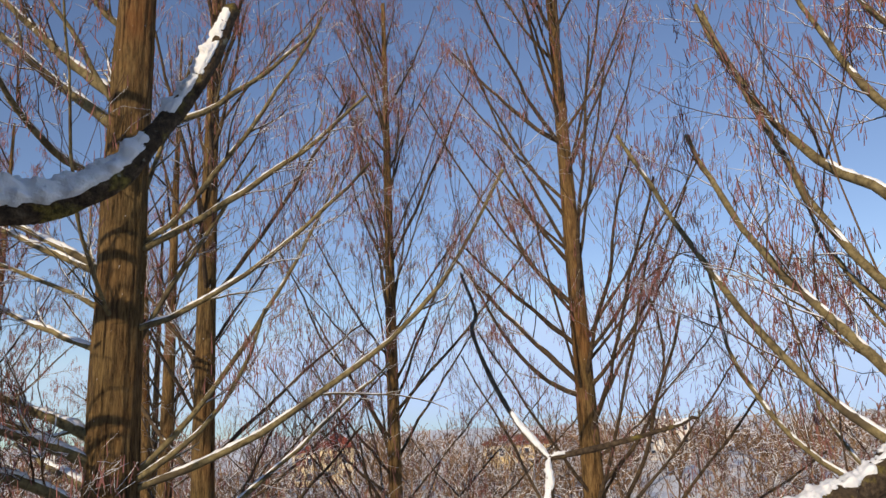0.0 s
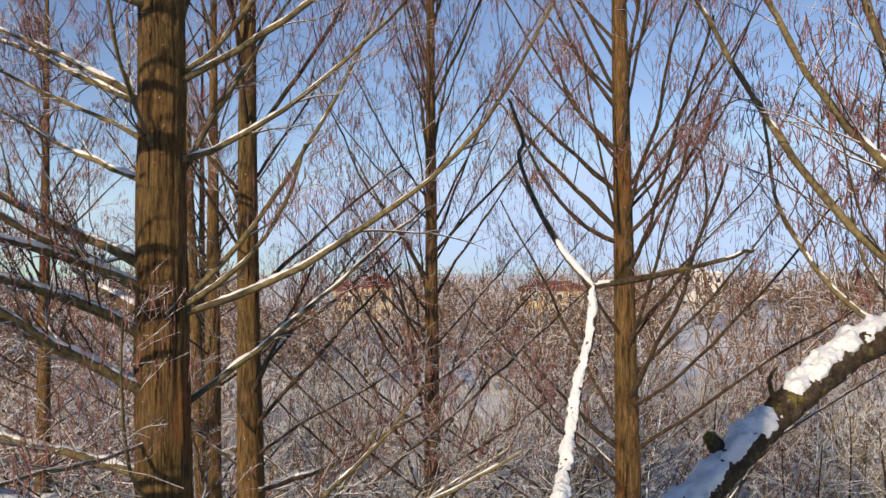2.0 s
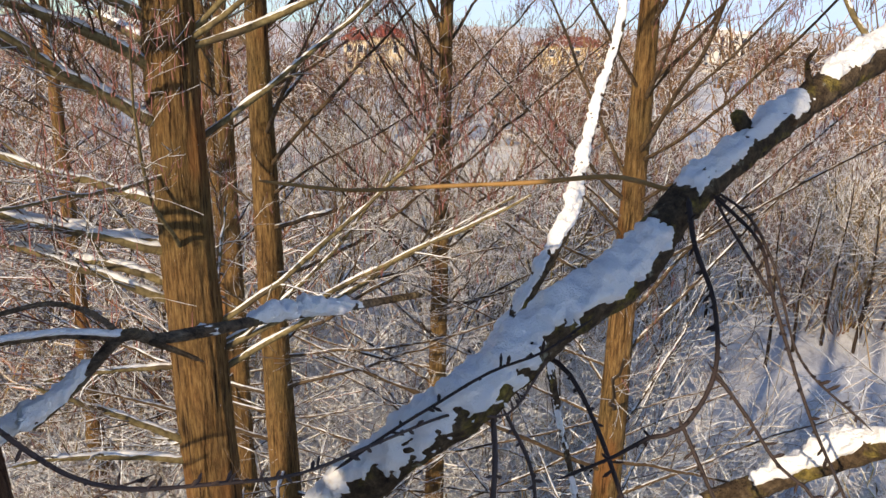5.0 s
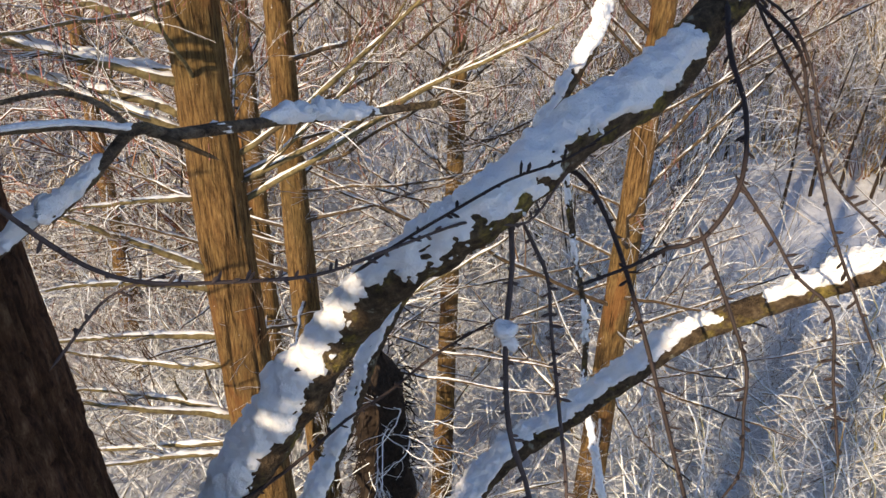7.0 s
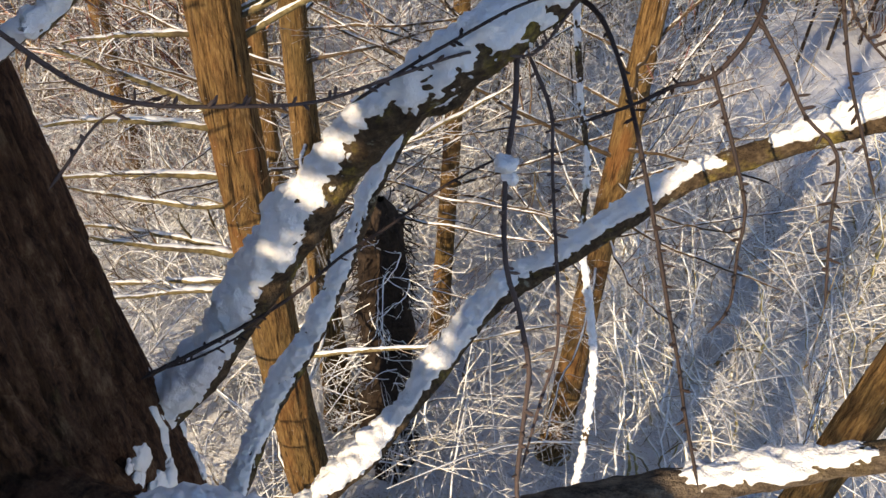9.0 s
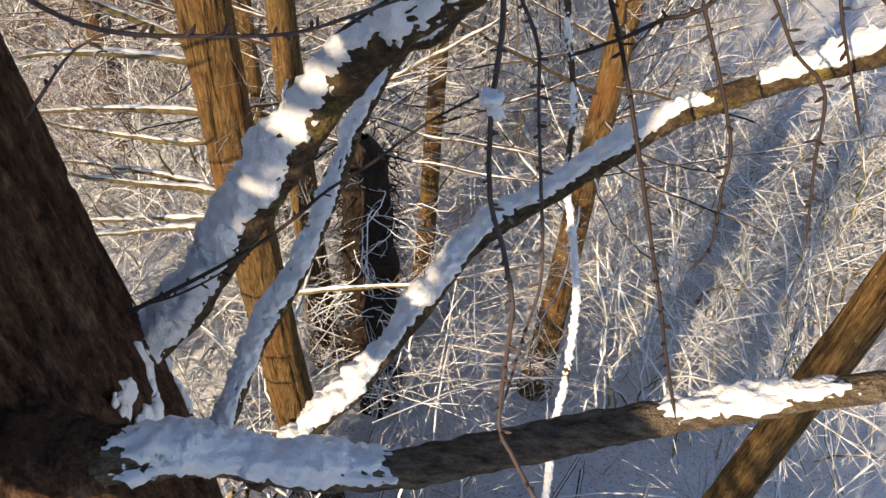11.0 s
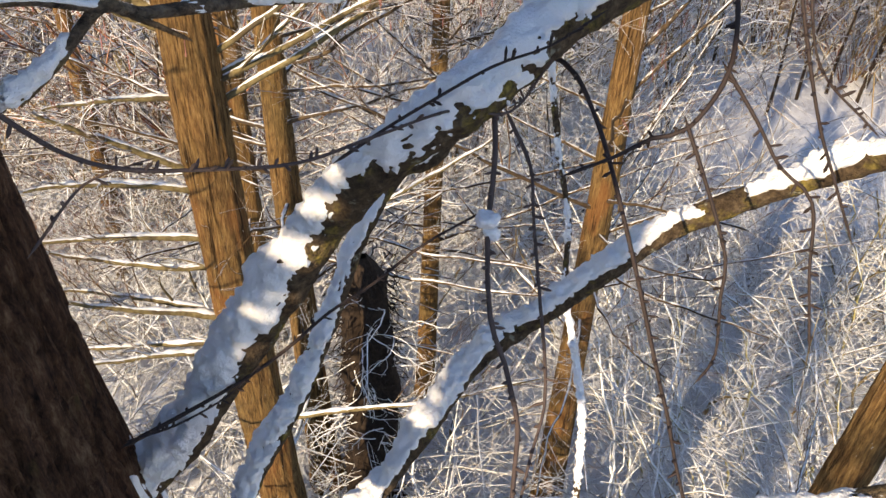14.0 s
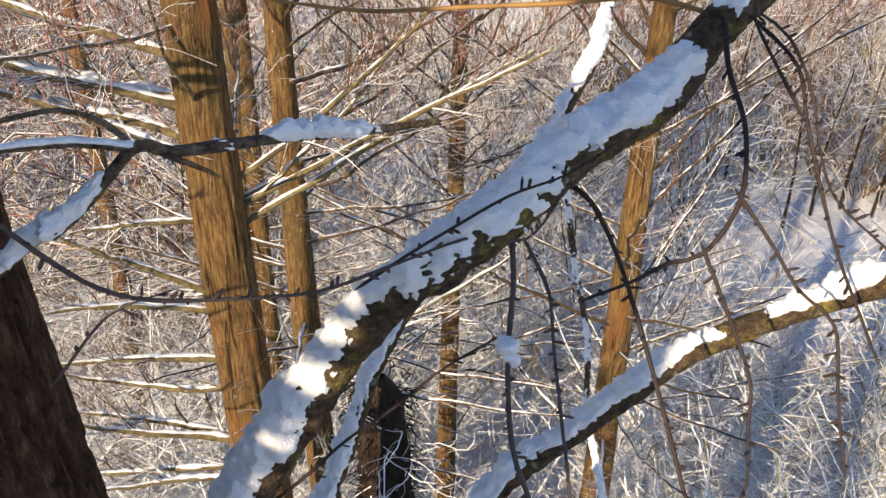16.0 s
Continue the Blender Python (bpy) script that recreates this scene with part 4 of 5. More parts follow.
def snow_clump(points, sizes, seed):
    """Small soft patches of snow lodged on the bark, each with a few crumbs beside it; the last one sits on a twig."""
    g = np.random.default_rng(seed)
    a, e = np.linspace(0, 2 * np.pi, 22, endpoint=False), np.linspace(-np.pi / 2, np.pi / 2, 13)
    E2, A = np.meshgrid(e, a, indexing="ij")
    d = np.stack([np.cos(E2) * np.cos(A), np.cos(E2) * np.sin(A), np.sin(E2)], -1)

    def blob(p, s, i, out):
        r = s * (1 + 0.3 * wobble(d + g.uniform(0, 9), 0.35, seed + i, 2) + 0.14 * wobble(d, 1.3, seed + 50 + i, 3))
        V = d * r[..., None]
        if out is not None:
            V = V - 0.45 * (V @ out)[..., None] * out
            V[..., 2] *= g.uniform(1.0, 1.5)
        near_part("snow", mesh_of("snow", (V + p).reshape(-1, 3), grid_faces(13, 22, True), SNOW), label="small clump of lodged snow")

    for i, (p, s) in enumerate(zip(points, sizes)):
        p = np.array(p)
        if i == len(points) - 1:
            blob(p, s * 1.05, i, None)
            blob(p + np.array([0.004, 0.0, -0.009]), s * 0.75, i + 30, None)
            continue
        out = unit((p - np.array([-0.45, 0.40, 0.0])) * np.array([1, 1, 0]))
        rt = np.interp(p[2], [8.6, 8.75, 8.9, 9.15], [0.19, 0.173, 0.155, 0.138])
        p = np.array([-0.45, 0.40, p[2]]) + out * np.array([1, 1, 0]) * rt * 1.03
        blob(p, s, i, out)
        side = np.array([-out[1], out[0], 0])
        for k in range(3):
            q = p + side * g.uniform(-1.5, 1.5) * s + np.array([0, 0, g.uniform(-2.2, 1.6) * s])
            blob(q, s * g.uniform(0.3, 0.6), i + 60 + 20 * k, out)
    for k in range(26):                  # a trail of lumps that runs down beside the root of the great branch
        u = g.uniform(0, 1)
        turn, z = radians(44 - 46 * u + g.uniform(-9, 9)), 8.835 - 0.06 * u + g.uniform(-0.03, 0.015)
        out = np.array([math.cos(turn), math.sin(turn), 0.0])
        rt = np.interp(z, [8.6, 8.75, 8.9, 9.15], [0.19, 0.173, 0.155, 0.138])
        blob(np.array([-0.45, 0.40, z]) + out * rt * 1.02, g.uniform(0.003, 0.011), 200 + k, out)


snow_clump(CLUMPS, (0.011, 0.006, 0.011, 0.012, 0.004, 0.012, 0.016, 0.014, 0.008, 0.003, 0.004, 0.0025, 0.004, 0.004, 0.015, 0.013, 0.011, 0.0066), 140)


def shade_stem(across, r, seed, top, low, bends):
    """An unseen stem added behind the camera, sunward; it forks off the trunk and keeps the near branches in shade."""
    z = np.concatenate([np.linspace(7.3, 8.8, 40), np.linspace(8.84, top, 60)])
    a = np.linspace(0, 2 * np.pi, 40, endpoint=False)
    w = np.clip((z - 7.3) / 1.2, 0, 1)
    w = w * w * (3 - 2 * w)
    across = np.interp(z, [8.98, 9.22, 9.4] + [q[0] for q in bends], [low, across, across] + [across + q[1] for q in bends])
    x = -0.45 + (across * 0.893 - 0.9 * 0.45 + 0.45) * w
    y = 0.40 + (-across * 0.45 - 0.9 * 0.893 - 0.40) * w
    Z, A = np.meshgrid(z, a, indexing="ij")
    rr = np.interp(z, [7.3, top - 0.15, top - 0.03, top], [r, r, r * 0.7, 0.004])[:, None] * (1 + 0.06 * wobble(np.stack([np.cos(A), np.sin(A), Z * 0.5], -1), 1.5, seed, 2))
    V = np.stack([rr * np.cos(A) + x[:, None], rr * np.sin(A) + y[:, None], Z], -1)
    near_part("stem", mesh_of("stem", V.reshape(-1, 3), grid_faces(len(z), len(a), True), NEAR_BARK), label="unseen dark stem added to shade the near branches")


# the slit between these added stems sets which snow is sunlit
shade_stem(-0.505, 0.108, 55, 10.05, -0.505, ((9.5, 0.008), (9.66, 0.008), (9.74, 0.06), (9.83, 0.06), (9.88, 0.0)))
shade_stem(-0.208, 0.08, 56, 10.2, -0.5, ((9.5, -0.034), (9.66, -0.034), (9.8, 0.018)))
for i in range(20):                      # unseen twigs added across the gap between the stems to dim its sunlight
    z, tilt = 9.405 + 0.0158 * i + 0.008 * math.sin(5 * i), 0.03 * math.sin(2.3 * i)
    bare_branch("twig", [(c * 0.893 - 0.405, -c * 0.45 - 0.804, z + tilt * k) for k, c in enumerate((-0.46, -0.36, -0.24))], 0.0065 + 0.0015 * (i % 3), 0.005, 240 + i, BRANCH_BARK, sides=8)
# unseen branch added behind and below the camera to shade LOW
ob, ln, rd = bare_branch("branch", [(-0.5, 0.3, 9.0), (-0.38, -0.03, 9.045), (-0.215, -0.13, 9.09), (-0.155, -0.165, 9.125), (-0.105, -0.195, 9.085), (0.25, -0.4, 9.05)], 0.03, 0.024, 57, BRANCH_BARK)

# crown of the same tree, added unseen behind and above the camera for dappled shade
def shade_crown():
    g = np.random.default_rng(21)
    cx, cy = np.array([-0.45]), np.array([0.40])
    limbs = wild_limbs(cx, cy, 16, 9.2, 13.5, 2.6, 0.024, g, avoid=(np.radians(175), np.radians(250)), rise=(5, 35))
    lines, radii = [], []
    for p0, mid, tip, r in limbs:
        line = limb_line(p0, mid, tip, g)
        rad = r * np.linspace(1, 0.3, len(line))
        b = Buf()
        tubes(b, line[None], rad[None], 8)
        near_part("branch", b.mesh("branch", LIMB))
        lines.append(line)
        radii.append(rad)
    b = Buf()
    A, RA = sprout(np.array(lines), np.array(radii), 16, 0.4, 45, 0.1, 6, g, 0.15, 1, 0.45, 0.0, 0.14, 0.4, 0.003)
    tubes(b, A, RA, 4)
    near_part("twigs", b.mesh("twigs", TWIG), label="unseen bare twigs added for dappled shade", kind="stuff")


shade_crown()


# ---- thicket ----
def shrub_arrays(g, height, stems, spread, per, sub, r, least, sub2=0, fine=True):
    """A many-stemmed bare shrub: arching stems, then shoots, then twigs. Returns the stems and the twigs."""
    az = g.uniform(0, 2 * np.pi, stems)
    K = 11 if fine else 5
    P = np.zeros((stems, K, 3))
    d = np.stack([np.cos(az) * spread, np.sin(az) * spread, np.ones(stems)], -1) * g.uniform(0.7, 1.2, (stems, 1))
    d = unit(d + g.normal(size=d.shape) * 0.15)
    L = height * g.uniform(0.6, 1.15, stems)
    P[:, 0] = np.stack([np.cos(az), np.sin(az), np.zeros(stems)], -1) * (g.uniform(0.05, 0.6, (stems, 1)) if fine else 0.15)
    P[:, 0, 2] = -0.1
    arc = g.normal(size=(stems, 3)) * 0.09 * fine
    for k in range(1, K):
        P[:, k] = P[:, k - 1] + d * (L / (K - 1))[:, None]
        d = d + g.normal(size=d.shape) * (0.1 if fine else 0.26) + arc
        d[:, 2] -= 0.11 if fine else 0.13
        d = unit(d)
    R = np.maximum(r * np.linspace(1, 0.25, K)[None] * g.uniform(0.5, 1.2, (stems, 1)), least)
    stem, tw = Buf(), Buf()
    tubes(stem, P, R, 6 if fine else 3)
    if fine:
        A, RA = sprout(P, R, per, 0.5, 46, 0.0, 8, g, 0.12, 1, 0.5, -0.025, 0.1, 0.35, least, 0.06)
        tubes(tw, A, RA, 3)
        B, RB = sprout(A, RA, sub, 0.4, 50, 0.0, 5, g, 0.1, 1, 0.65, -0.02, 0.16, 0.35, least * 0.62, 0.1)
    else:
        A, RA = sprout(P, R, per, 0.58, 55, 0.05, 4, g, 0.15, 1, 0.5, -0.02, 0.25, 0.45, least, 0.3)
        tubes(tw, A, RA, 3)
        B, RB = sprout(A, RA, max(sub, 1), 0.5, 60, 0.05, 3, g, 0.15, 1, 0.65, -0.02, 0.3, 0.4, least * 0.7, 0.42)
    if sub:
        tubes(tw, B, RB, 3)
    if sub2:
        C, RC = sprout(B, RB, sub2, 0.5, 50, 0.05, 3, g, 0.1, 1, 0.7, 0.0, 0.2, 0.4, least * 0.5, 0.1)
        tubes(tw, C, RC, 3)
    return stem, tw


def shrub(name, label, material_stem, material_twig, **kw):
    g = np.random.default_rng(kw.pop("seed"))
    stem, tw = shrub_arrays(g, **kw)
    ob = new(name)
    tagged(ob, label, "shrub", "bare shrubs of the thicket")
    v, f = stem.arrays()
    each = v.reshape(kw["stems"], -1, 3)
    for w in each:
        child("stem", mesh_of("stem", w, f[:len(f) // kw["stems"]], material_stem), ob)
    child("twigs", tw.mesh("twigs", material_twig), ob, kind="stuff")
    return ob


def place(ob, x, y, turn, size):
    z = float(ground_height(np.array(x), np.array(y)))
    return pose(x, y, z, 0, 0, turn) @ Matrix.Diagonal((size, size, size, 1))


def thicket():
    g = np.random.default_rng(33)
    kinds = [
        shrub("shrub", "bare arching shrub with snow along its twigs", SHRUB, SHRUB_TWIG, seed=1, height=4.9, stems=8, spread=0.9, per=6, sub=4, r=0.024, least=0.0058, sub2=1),
        shrub("shrub", "dense bare bush with fine snowy twigs", SHRUB, SHRUB_TWIG, seed=2, height=4.0, stems=9, spread=1.1, per=6, sub=4, r=0.022, least=0.0058),
        shrub("shrub", "tall thin-stemmed bare shrub dusted with snow", SHRUB, SHRUB_TWIG, seed=3, height=5.6, stems=7, spread=0.7, per=7, sub=4, r=0.026, least=0.006, sub2=1),
        shrub("shrub", "reddish bare bush with a little snow", SHRUB, RED_TWIG, seed=4, height=3.8, stems=11, spread=0.6, per=7, sub=5, r=0.02, least=0.006),
    ]
    spots = []
    for i in range(4000):
        if len(spots) >= 112:
            break
        az, d = g.uniform(-42, 46), 3.6 + 13.5 * g.uniform(0, 1) ** 0.75
        x, y = d * math.sin(radians(az)), d * math.cos(radians(az))
        if (3 < az < 36 and 3.0 < d < 12.0 and g.uniform() < (0.92 if d < 8.5 else 0.62)) or (15 < az < 36 and d > 14.5):
            continue
        if all((x - a) ** 2 + (y - b) ** 2 > 0.5 for a, b in spots):
            spots.append((x, y))
    for i, (x, y) in enumerate(spots):
        k = 3 if (x < -6 and y > 9 and g.uniform() < 0.4) else int(g.integers(0, 3))
        size = g.uniform(0.75, 1.25) * (0.62 if math.hypot(x, y) < 6.5 else 0.8 if math.hypot(x, y) < 10 else 1.0)
        m = place(kinds[k], x, y, g.uniform(0, 360), size)
        if i < 4 and k == i:
            kinds[k].matrix_basis = m
        else:
            copy_thing(kinds[k], m)
    for j, k in enumerate(kinds):
        if k.matrix_basis.translation.length < 0.01:
            k.matrix_basis = place(k, (-7.5, 9.5, 5.5, -9.0)[j], (12, 13, 15, 9)[j], 40 * j, 1.0)


def scatter_mass(name, label, count, d0, d1, power, kw, variants, material, seed, size, az=(-48, 48)):
    """Many bare trees and bushes too far off to tell apart, in one mesh."""
    g = np.random.default_rng(seed)
    shapes = []
    for v in range(variants):
        stem, tw = shrub_arrays(np.random.default_rng(seed + 1 + v), **kw)
        sv, sf = stem.arrays()
        tv, tf = tw.arrays()
        shapes.append((np.concatenate([sv, tv]), np.concatenate([sf, tf + len(sv)])))
    b = Buf()
    for i in range(count):
        a, d = radians(g.uniform(*az)), d0 + (d1 - d0) * g.uniform(0, 1) ** power
        if 0.3 < a < 0.66 and 15.0 < d < 26:
            continue
        if -0.2 < a < -0.1 and 60 < d < 149 and g.uniform() < 0.45:      # a gap before the cream house
            continue
        if 0.235 < a < 0.315 and 55 < d < 185 and g.uniform() < 0.55:      # a gap before the flats
            continue
        x, y = d * math.sin(a), d * math.cos(a)
        v, f = shapes[int(g.integers(0, variants))]
        t, s = g.uniform(0, 6.28), g.uniform(*size)
        c, n = math.cos(t) * s, math.sin(t) * s
        w = np.stack([v[:, 0] * c - v[:, 1] * n + x, v[:, 0] * n + v[:, 1] * c + y, v[:, 2] * s * g.uniform(0.85, 1.2) + float(ground_height(np.array(x), np.array(y)))], -1)
        b.add(w, f)
    ob = new(name, b.mesh(name, material))
    tagged(ob, label, "woods", kind="stuff")
    return ob


def undergrowth():
    """Short dead stalks, briars and fallen twigs that poke through the snow."""
    g = np.random.default_rng(91)
    m = 1800
    az, d = np.radians(g.uniform(-46, 46, m)), 2.5 + 19 * g.uniform(0, 1, m) ** 0.7
    keep = (az < 0.05) | (d > 9)
    az, d = az[keep], d[keep]
    m = len(az)
    x, y = d * np.sin(az), d * np.cos(az)
    L = g.uniform(0.12, 0.42, m)
    lean = unit(np.stack([g.normal(size=m), g.normal(size=m), g.uniform(0.1, 1.3, m)], -1))
    P = np.empty((m, 4, 3))
    P[:, 0] = np.stack([x, y, ground_height(x, y) - 0.02], -1)
    for k in range(1, 4):
        P[:, k] = P[:, k - 1] + lean * (L / 3)[:, None]
        lean = lean + g.normal(size=lean.shape) * 0.25
        lean[:, 2] -= 0.15
        lean = unit(lean)
    b = Buf()
    tubes(b, P, np.tile(np.array([0.0032, 0.003, 0.0026, 0.0015]), (m, 1)) * g.uniform(0.6, 1.5, (m, 1)), 3)
    tagged(new("undergrowth", b.mesh("undergrowth", MID_TWIG)), "dead stalks and briars poking through the snow", "undergrowth", kind="stuff")


def lichened_shrub(x, y, toward, seed, stems=5, height=4.0):
    """Long arching stems yellow with lichen that lean one way."""
    g = np.random.default_rng(seed)
    ob = new("shrub")
    ob.location = (x, y, float(ground_height(np.array(x), np.array(y))))
    tagged(ob, "arching shrub with long yellow-lichened snowy stems", "shrub", "bare shrubs of the thicket")
    lines, radii = [], []
    for i in range(stems):
        a = radians(toward + g.uniform(-38, 38))
        h, out = height * g.uniform(0.65, 1.1), g.uniform(1.0, 2.6)
        p0 = np.array([g.uniform(-0.35, 0.35), g.uniform(-0.35, 0.35), -0.1])
        tip = p0 + np.array([math.cos(a) * out, math.sin(a) * out, h])
        mid = (p0 + tip) / 2 + np.array([-math.cos(a), -math.sin(a), 0.6]) * 0.16 * out
        line = limb_line(p0, mid, tip, g, 14, 0.045)
        rad = g.uniform(0.015, 0.027) * np.linspace(1, 0.35, 14)
        b = Buf()
        tubes(b, line[None], rad[None], 7)
        child("stem", b.mesh("stem", LICHEN), ob)
        lines.append(line)
        radii.append(rad)
    b = Buf()
    A, RA = sprout(np.array(lines), np.array(radii), 4, 0.3, 50, 0.05, 7, g, 0.3, 1, 0.45, -0.02, 0.2, 0.4, 0.006, 0.22)
    tubes(b, A, RA, 4)
    B, RB = sprout(A, RA, 2, 0.45, 50, 0.0, 5, g, 0.2, 1, 0.7, 0.0, 0.25, 0.4, 0.005, 0.3)
    tubes(b, B, RB, 3)
    child("twigs", b.mesh("twigs", SHRUB_TWIG), ob, kind="stuff")


thicket()
for i, (x, y, toward, h) in enumerate(((2.6, 6.6, 130, 3.4), (3.1, 7.6, 120, 3.6), (3.6, 6.2, 150, 3.0), (2.9, 9.0, 110, 3.8), (4.4, 8.6, 140, 4.0),
                                       (3.9, 7.4, 160, 3.4), (2.1, 5.8, 100, 2.6), (-0.75, 5.75, 80, 2.4), (5.2, 7.0, 140, 4.0), (6.4, 9.6, 145, 4.0))):
    lichened_shrub(x, y, toward, 500 + i, 4, h)
undergrowth()
scatter_mass("middle_thicket", "grey-brown bare thicket with snow on its branches", 200, 15, 48, 0.85,
             dict(height=4.6, stems=8, spread=0.55, per=6, sub=2, r=0.036, least=0.012, fine=False), 5, MID_TWIG, 70, (0.75, 1.35))
scatter_mass("olive_thicket", "yellow-olive bare thicket", 55, 14, 48, 0.9,
             dict(height=4.2, stems=8, spread=0.6, per=5, sub=3, r=0.03, least=0.013, fine=False), 3, OLIVE_TWIG, 72, (0.7, 1.3))
scatter_mass("dark_thicket", "dark upright bare saplings among the thicket", 46, 13, 60, 0.9,
             dict(height=6.5, stems=3, spread=0.25, per=9, sub=2, r=0.055, least=0.012, fine=False), 3, GREY_TWIG, 74, (0.75, 1.2))
scatter_mass("red_thicket", "red-brown bare thicket with leftover leaves", 64, 13, 42, 0.8,
             dict(height=4.6, stems=9, spread=0.5, per=6, sub=2, r=0.026, least=0.012, fine=False), 3, RED_TWIG, 75, (0.8, 1.35), (-50, -17))
scatter_mass("brown_thicket", "red-brown bare thicket beyond the clearing", 70, 25, 46, 0.9,
             dict(height=4.4, stems=9, spread=0.5, per=5, sub=2, r=0.03, least=0.014, fine=False), 3, BROWN_TWIG, 76, (0.8, 1.3), (4, 40))
# unseen bushes added behind the camera, thick-twigged to block low sun
scatter_mass("back_shade_thicket", "unseen bare thicket added sunward to shade the clearing", 60, 9, 36, 0.9,
             dict(height=4.0, stems=8, spread=0.4, per=6, sub=1, r=0.05, least=0.022, fine=False), 3, MID_TWIG, 77, (0.65, 1.3), (150, 260))
# added below the view, so that the near snow lies in shade
scatter_mass("low_shade_thicket", "unseen low thicket added round the tree's foot to shade the ground", 80, 0.6, 2.7, 0.5,
             dict(height=2.9, stems=9, spread=0.5, per=6, sub=1, r=0.04, least=0.026, fine=False), 3, MID_TWIG, 78, (0.8, 1.1), (-180, 180))
# another unseen thicket, added close behind to keep sun off the ground
scatter_mass("sunward_shade_thicket", "unseen bare thicket added sunward of the tree for ground shade", 66, 3.0, 8.5, 0.8,
             dict(height=4.9, stems=9, spread=0.5, per=6, sub=1, r=0.036, least=0.024, fine=False), 3, MID_TWIG, 79, (0.8, 1.15), (140, 235))
scatter_mass("far_woods", "brown leafless woods across the plain", 340, 45, 125, 0.8,
             dict(height=6.0, stems=7, spread=0.45, per=5, sub=1, r=0.075, least=0.036, fine=False), 5, WOODS, 80, (0.85, 1.4))
scatter_mass("horizon_woods", "brown leafless woods along the horizon", 230, 120, 265, 0.7,
             dict(height=6.2, stems=8, spread=0.36, per=5, sub=0, r=0.12, least=0.065, fine=False), 5, WOODS, 85, (1.15, 1.8))


# ---- dark ivied stump and buildings ----
def ivied_trunk():
    g = np.random.default_rng(41)
    tree = new("dead_trunk")
    tree.location = (-1.0, 6.49, 0)
    tagged(tree, "broken trunk wrapped in dead creeper, coloured dark for shade", "tree trunk")
    z = np.linspace(-0.2, 4.6, 110)
    a = np.linspace(0, 2 * np.pi, 36, endpoint=False)
    Z, A = np.meshgrid(z, a, indexing="ij")
    r = np.interp(z, [0, 1, 4.3, 4.6], [0.4, 0.34, 0.24, 0.05])[:, None] * (1 + 0.3 * wobble(np.stack([np.cos(A), np.sin(A), Z], -1), 1.0, 42, 3))
    V = np.stack([r * np.cos(A) - 0.03 * Z, r * np.sin(A), Z], -1)
    # trunk and creeper take the colour that holds their shade
    child("trunk", mesh_of("trunk", V.reshape(-1, 3), grid_faces(len(z), len(a), True), DARK_BARK), tree)
    m = 620
    z0, t0 = g.uniform(0.3, 4.6, m), g.uniform(0, 2 * np.pi, m)
    P = np.empty((m, 7, 3))
    P[:, 0] = np.stack([0.27 * np.cos(t0) - 0.03 * z0, 0.27 * np.sin(t0), z0], -1)
    d = np.stack([np.cos(t0), np.sin(t0), g.uniform(-0.8, 0.5, m)], -1)
    for k in range(1, 7):
        P[:, k] = P[:, k - 1] + unit(d) * g.uniform(0.025, 0.06, (m, 1))
        d = d + g.normal(size=d.shape) * 0.5
        d[:, 2] -= 0.25
    b = Buf()
    tubes(b, P, np.tile(np.linspace(0.008, 0.004, 7), (m, 1)), 4)
    child("creeper", b.mesh("creeper", DARK_BARK), tree, "tangle of dead creeper", "stuff")
    m = 46                               # pale twigs that hang in front of it
    t0 = g.uniform(-2.9, -0.3, m)
    P = np.empty((m, 9, 3))
    P[:, 0] = np.stack([0.3 * np.cos(t0), 0.3 * np.sin(t0), g.uniform(0.8, 4.2, m)], -1)
    d = np.stack([np.cos(t0) + g.normal(size=m) * 0.8, np.sin(t0) * 0.5, g.uniform(-0.9, 0.9, m)], -1)
    for k in range(1, 9):
        P[:, k] = P[:, k - 1] + unit(d) * 0.085
        d = unit(d) + g.normal(size=d.shape) * 0.22
    R = np.tile(np.linspace(0.009, 0.004, 9), (m, 1))
    b = Buf()
    tubes(b, P, R, 4)
    A, RA = sprout(P, R, 5, 0.4, 50, 0.0, 5, g, 0.1, 1, 0.6, 0.0, 0.2, 0.4, 0.004, 0.1)
    tubes(b, A, RA, 3)
    child("twigs", b.mesh("twigs", SHRUB_TWIG), tree, "pale crooked twigs caught on the trunk", "stuff")


ivied_trunk()


def box(b, x0, x1, y0, y1, z0, z1):
    v = np.array([[x, y, z] for x in (x0, x1) for y in (y0, y1) for z in (z0, z1)], float)
    b.add(v, np.array([[0, 1, 3, 2], [4, 6, 7, 5], [0, 4, 5, 1], [2, 3, 7, 6], [0, 2, 6, 4], [1, 5, 7, 3]]))


def flat_shade(me):
    me.polygons.foreach_set("use_smooth", np.zeros(len(me.polygons), dtype=bool))
    return me


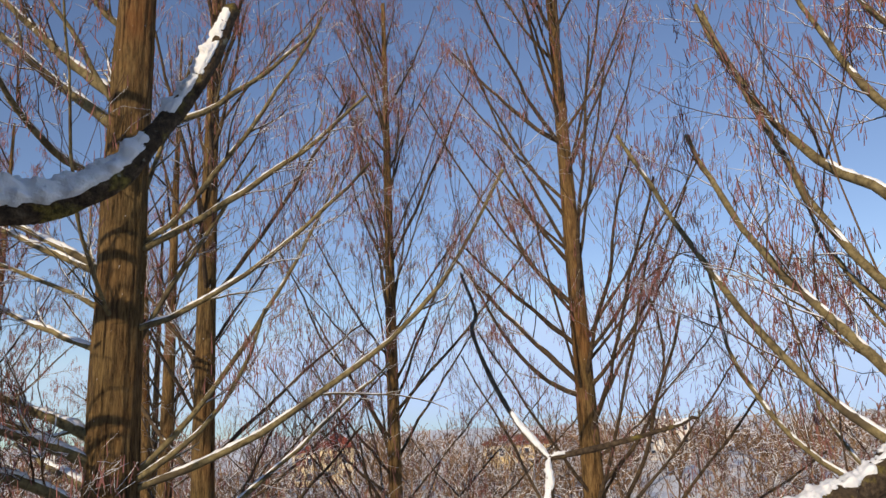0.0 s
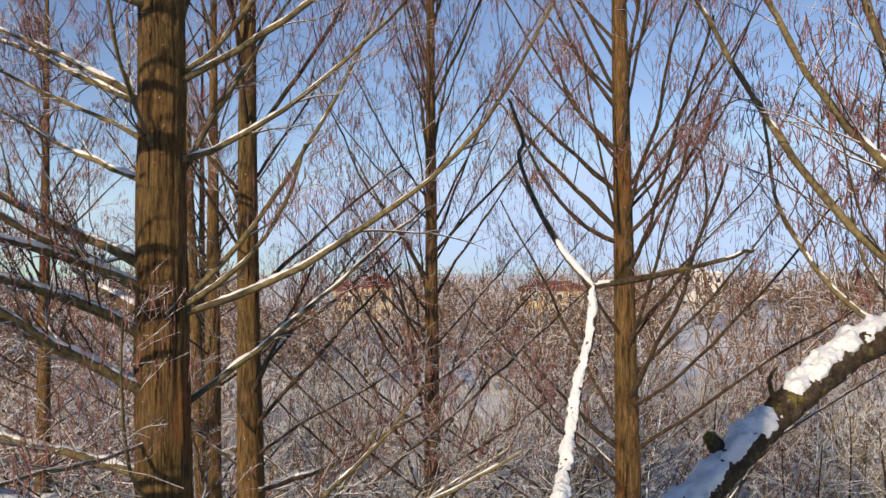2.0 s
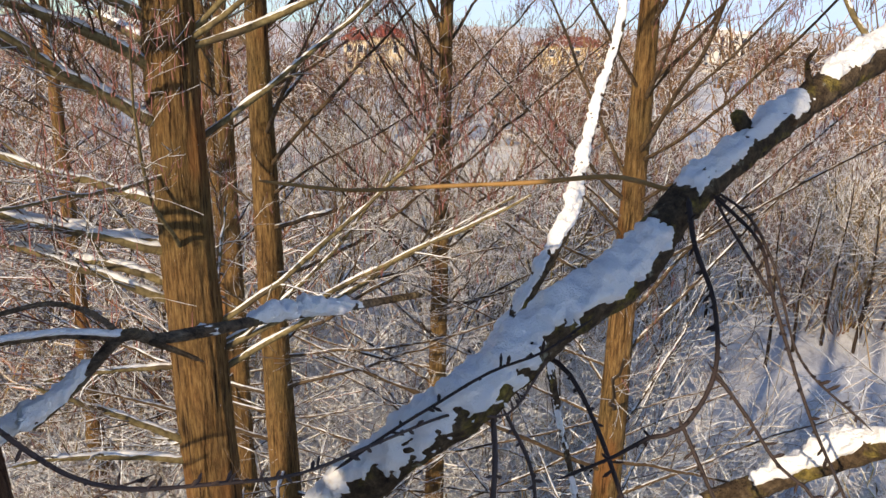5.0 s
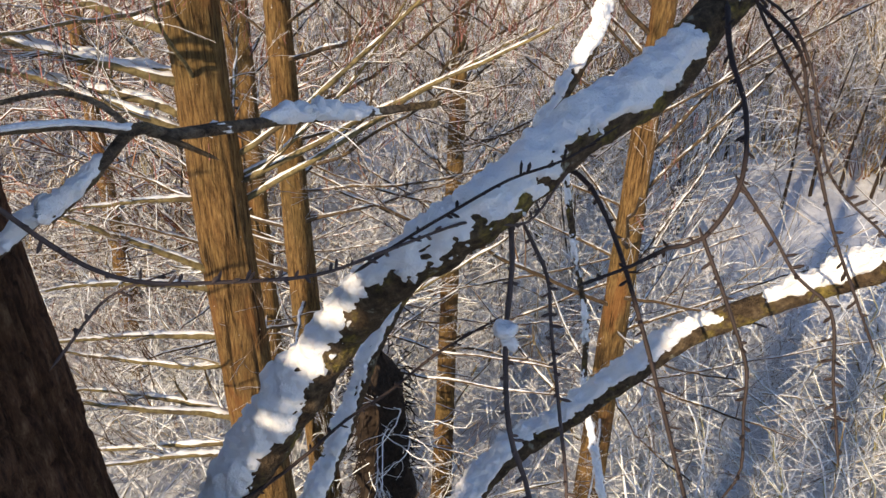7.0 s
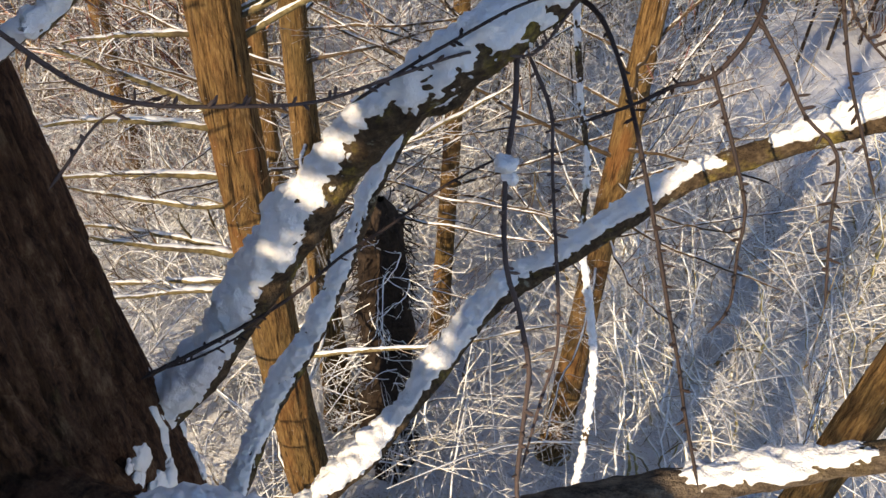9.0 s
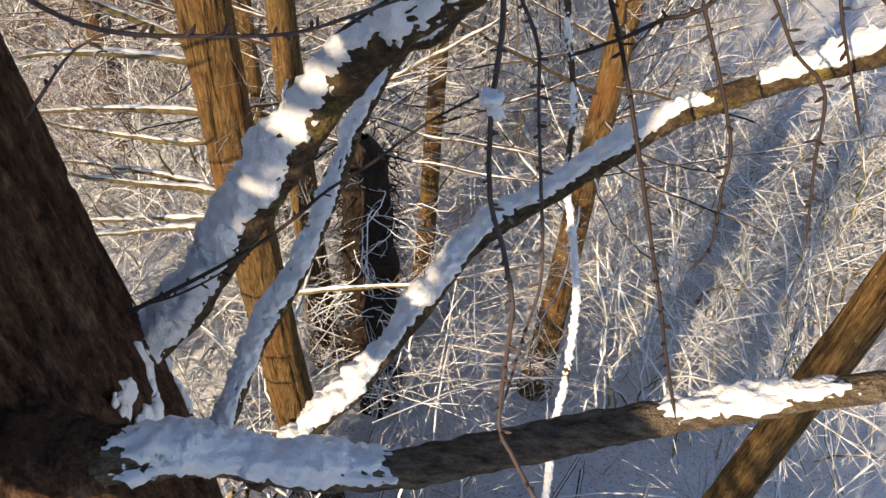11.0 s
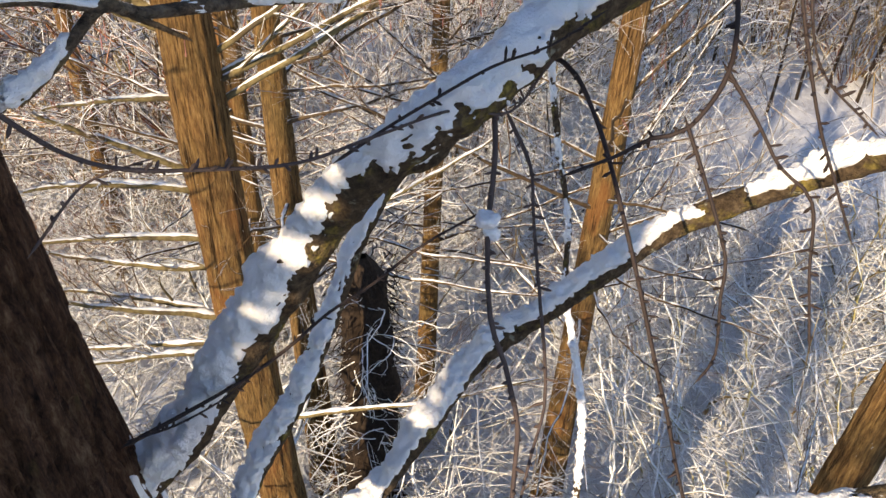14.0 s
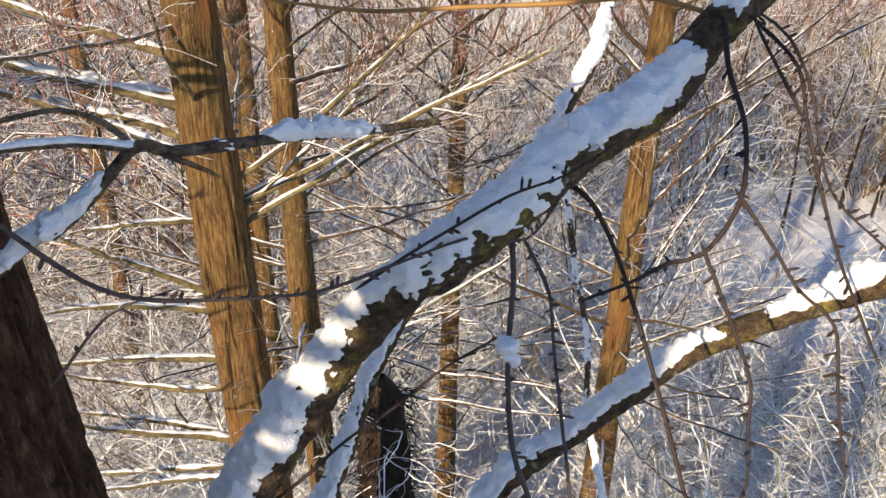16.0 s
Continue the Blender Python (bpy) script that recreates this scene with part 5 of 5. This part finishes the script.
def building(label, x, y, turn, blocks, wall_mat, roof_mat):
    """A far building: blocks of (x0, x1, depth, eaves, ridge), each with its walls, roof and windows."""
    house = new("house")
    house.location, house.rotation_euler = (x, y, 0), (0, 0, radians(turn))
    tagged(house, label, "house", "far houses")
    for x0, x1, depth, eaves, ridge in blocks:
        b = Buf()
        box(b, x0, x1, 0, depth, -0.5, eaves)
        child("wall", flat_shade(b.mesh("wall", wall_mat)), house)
        b = Buf()
        o, h = 0.5, min((x1 - x0), depth) * 0.45
        inset = h if ridge - eaves > 0.6 else 0.0
        low = np.array([[x0 - o, -o, eaves], [x1 + o, -o, eaves], [x1 + o, depth + o, eaves], [x0 - o, depth + o, eaves]])
        mid = np.array([[x0 + inset, inset, ridge], [x1 - inset, inset, ridge], [x1 - inset, depth - inset, ridge], [x0 + inset, depth - inset, ridge]])
        lower = low - np.array([0, 0, 0.25])
        b.add(np.concatenate([lower, low, mid]), np.array([[0, 1, 5, 4], [1, 2, 6, 5], [2, 3, 7, 6], [3, 0, 4, 7], [4, 5, 9, 8], [5, 6, 10, 9], [6, 7, 11, 10], [7, 4, 8, 11], [8, 9, 10, 11], [3, 2, 1, 0]]))
        child("roof", flat_shade(b.mesh("roof", roof_mat)), house)
        n = max(2, int((x1 - x0) / 2.2))
        for z in np.arange(0.9, eaves - 1.6, 2.8):
            for i in range(n):
                wx = x0 + (i + 0.5) * (x1 - x0) / n
                f, p = Buf(), Buf()
                box(f, wx - 0.6, wx + 0.6, -0.06, 0.02, z, z + 1.5)
                win = child("window", flat_shade(f.mesh("window", FRAME_PAINT)), house)
                box(p, wx - 0.48, wx + 0.48, -0.08, -0.055, z + 0.12, z + 1.38)
                child("pane", flat_shade(p.mesh("pane", PANE)), win)
    return house


FRAME_PAINT = plain("window_paint", (0.75, 0.74, 0.7), 0.6, 0.3, 2, 0.1)
PANE = plain("dark_pane", (0.04, 0.05, 0.07), 0.12, 0.5, 1, 0.2)
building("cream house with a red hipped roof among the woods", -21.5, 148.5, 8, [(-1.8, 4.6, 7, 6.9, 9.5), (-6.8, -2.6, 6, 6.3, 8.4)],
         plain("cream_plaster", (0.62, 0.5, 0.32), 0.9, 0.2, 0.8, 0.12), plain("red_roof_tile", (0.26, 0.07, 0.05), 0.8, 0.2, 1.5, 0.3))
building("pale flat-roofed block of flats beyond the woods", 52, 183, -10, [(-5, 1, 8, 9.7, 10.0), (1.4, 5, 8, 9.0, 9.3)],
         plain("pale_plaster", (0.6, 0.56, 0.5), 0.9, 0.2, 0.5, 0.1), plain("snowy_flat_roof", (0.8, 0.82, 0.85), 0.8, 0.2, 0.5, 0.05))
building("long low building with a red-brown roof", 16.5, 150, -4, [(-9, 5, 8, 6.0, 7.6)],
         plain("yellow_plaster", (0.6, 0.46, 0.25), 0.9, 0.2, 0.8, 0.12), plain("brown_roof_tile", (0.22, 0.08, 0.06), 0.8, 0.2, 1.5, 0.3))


def sapling(x, y, h, seed):
    g = np.random.default_rng(seed)
    ob = new("sapling")
    ob.location = (x, y, float(ground_height(np.array(x), np.array(y))))
    tagged(ob, "thin dark sapling standing in the snowy clearing", "tree", "saplings in the clearing")
    t = np.linspace(0, 1, 12)
    P = np.stack([0.25 * np.sin(t * 3 + seed) * t, 0.2 * np.cos(t * 2 + seed) * t, -0.1 + t * h], -1)[None]
    R = (0.055 * (1 - 0.75 * t))[None]
    b = Buf()
    tubes(b, P, R, 9)
    child("trunk", b.mesh("trunk", DARK_BARK), ob)
    b = Buf()
    A, RA = sprout(P, R, 16, 0.4, 50, 0.2, 6, g, 0.35, 1, 0.4, 0.0, 0.25, 0.4, 0.009)
    tubes(b, A, RA, 4)
    B, RB = sprout(A, RA, 5, 0.4, 50, 0.1, 4, g, 0.2, 1, 0.6, 0.0, 0.3, 0.4, 0.007)
    tubes(b, B, RB, 3)
    child("twigs", b.mesh("twigs", MID_TWIG), ob, kind="stuff")


for i, (x, y, h) in enumerate(((9.6, 22.6, 4.6), (10.6, 23.0, 5.2), (11.2, 22.2, 4.4), (12.0, 23.6, 5.0), (8.2, 21.0, 4.8), (7.4, 24.5, 5.4))):
    sapling(x, y, h, 300 + i)
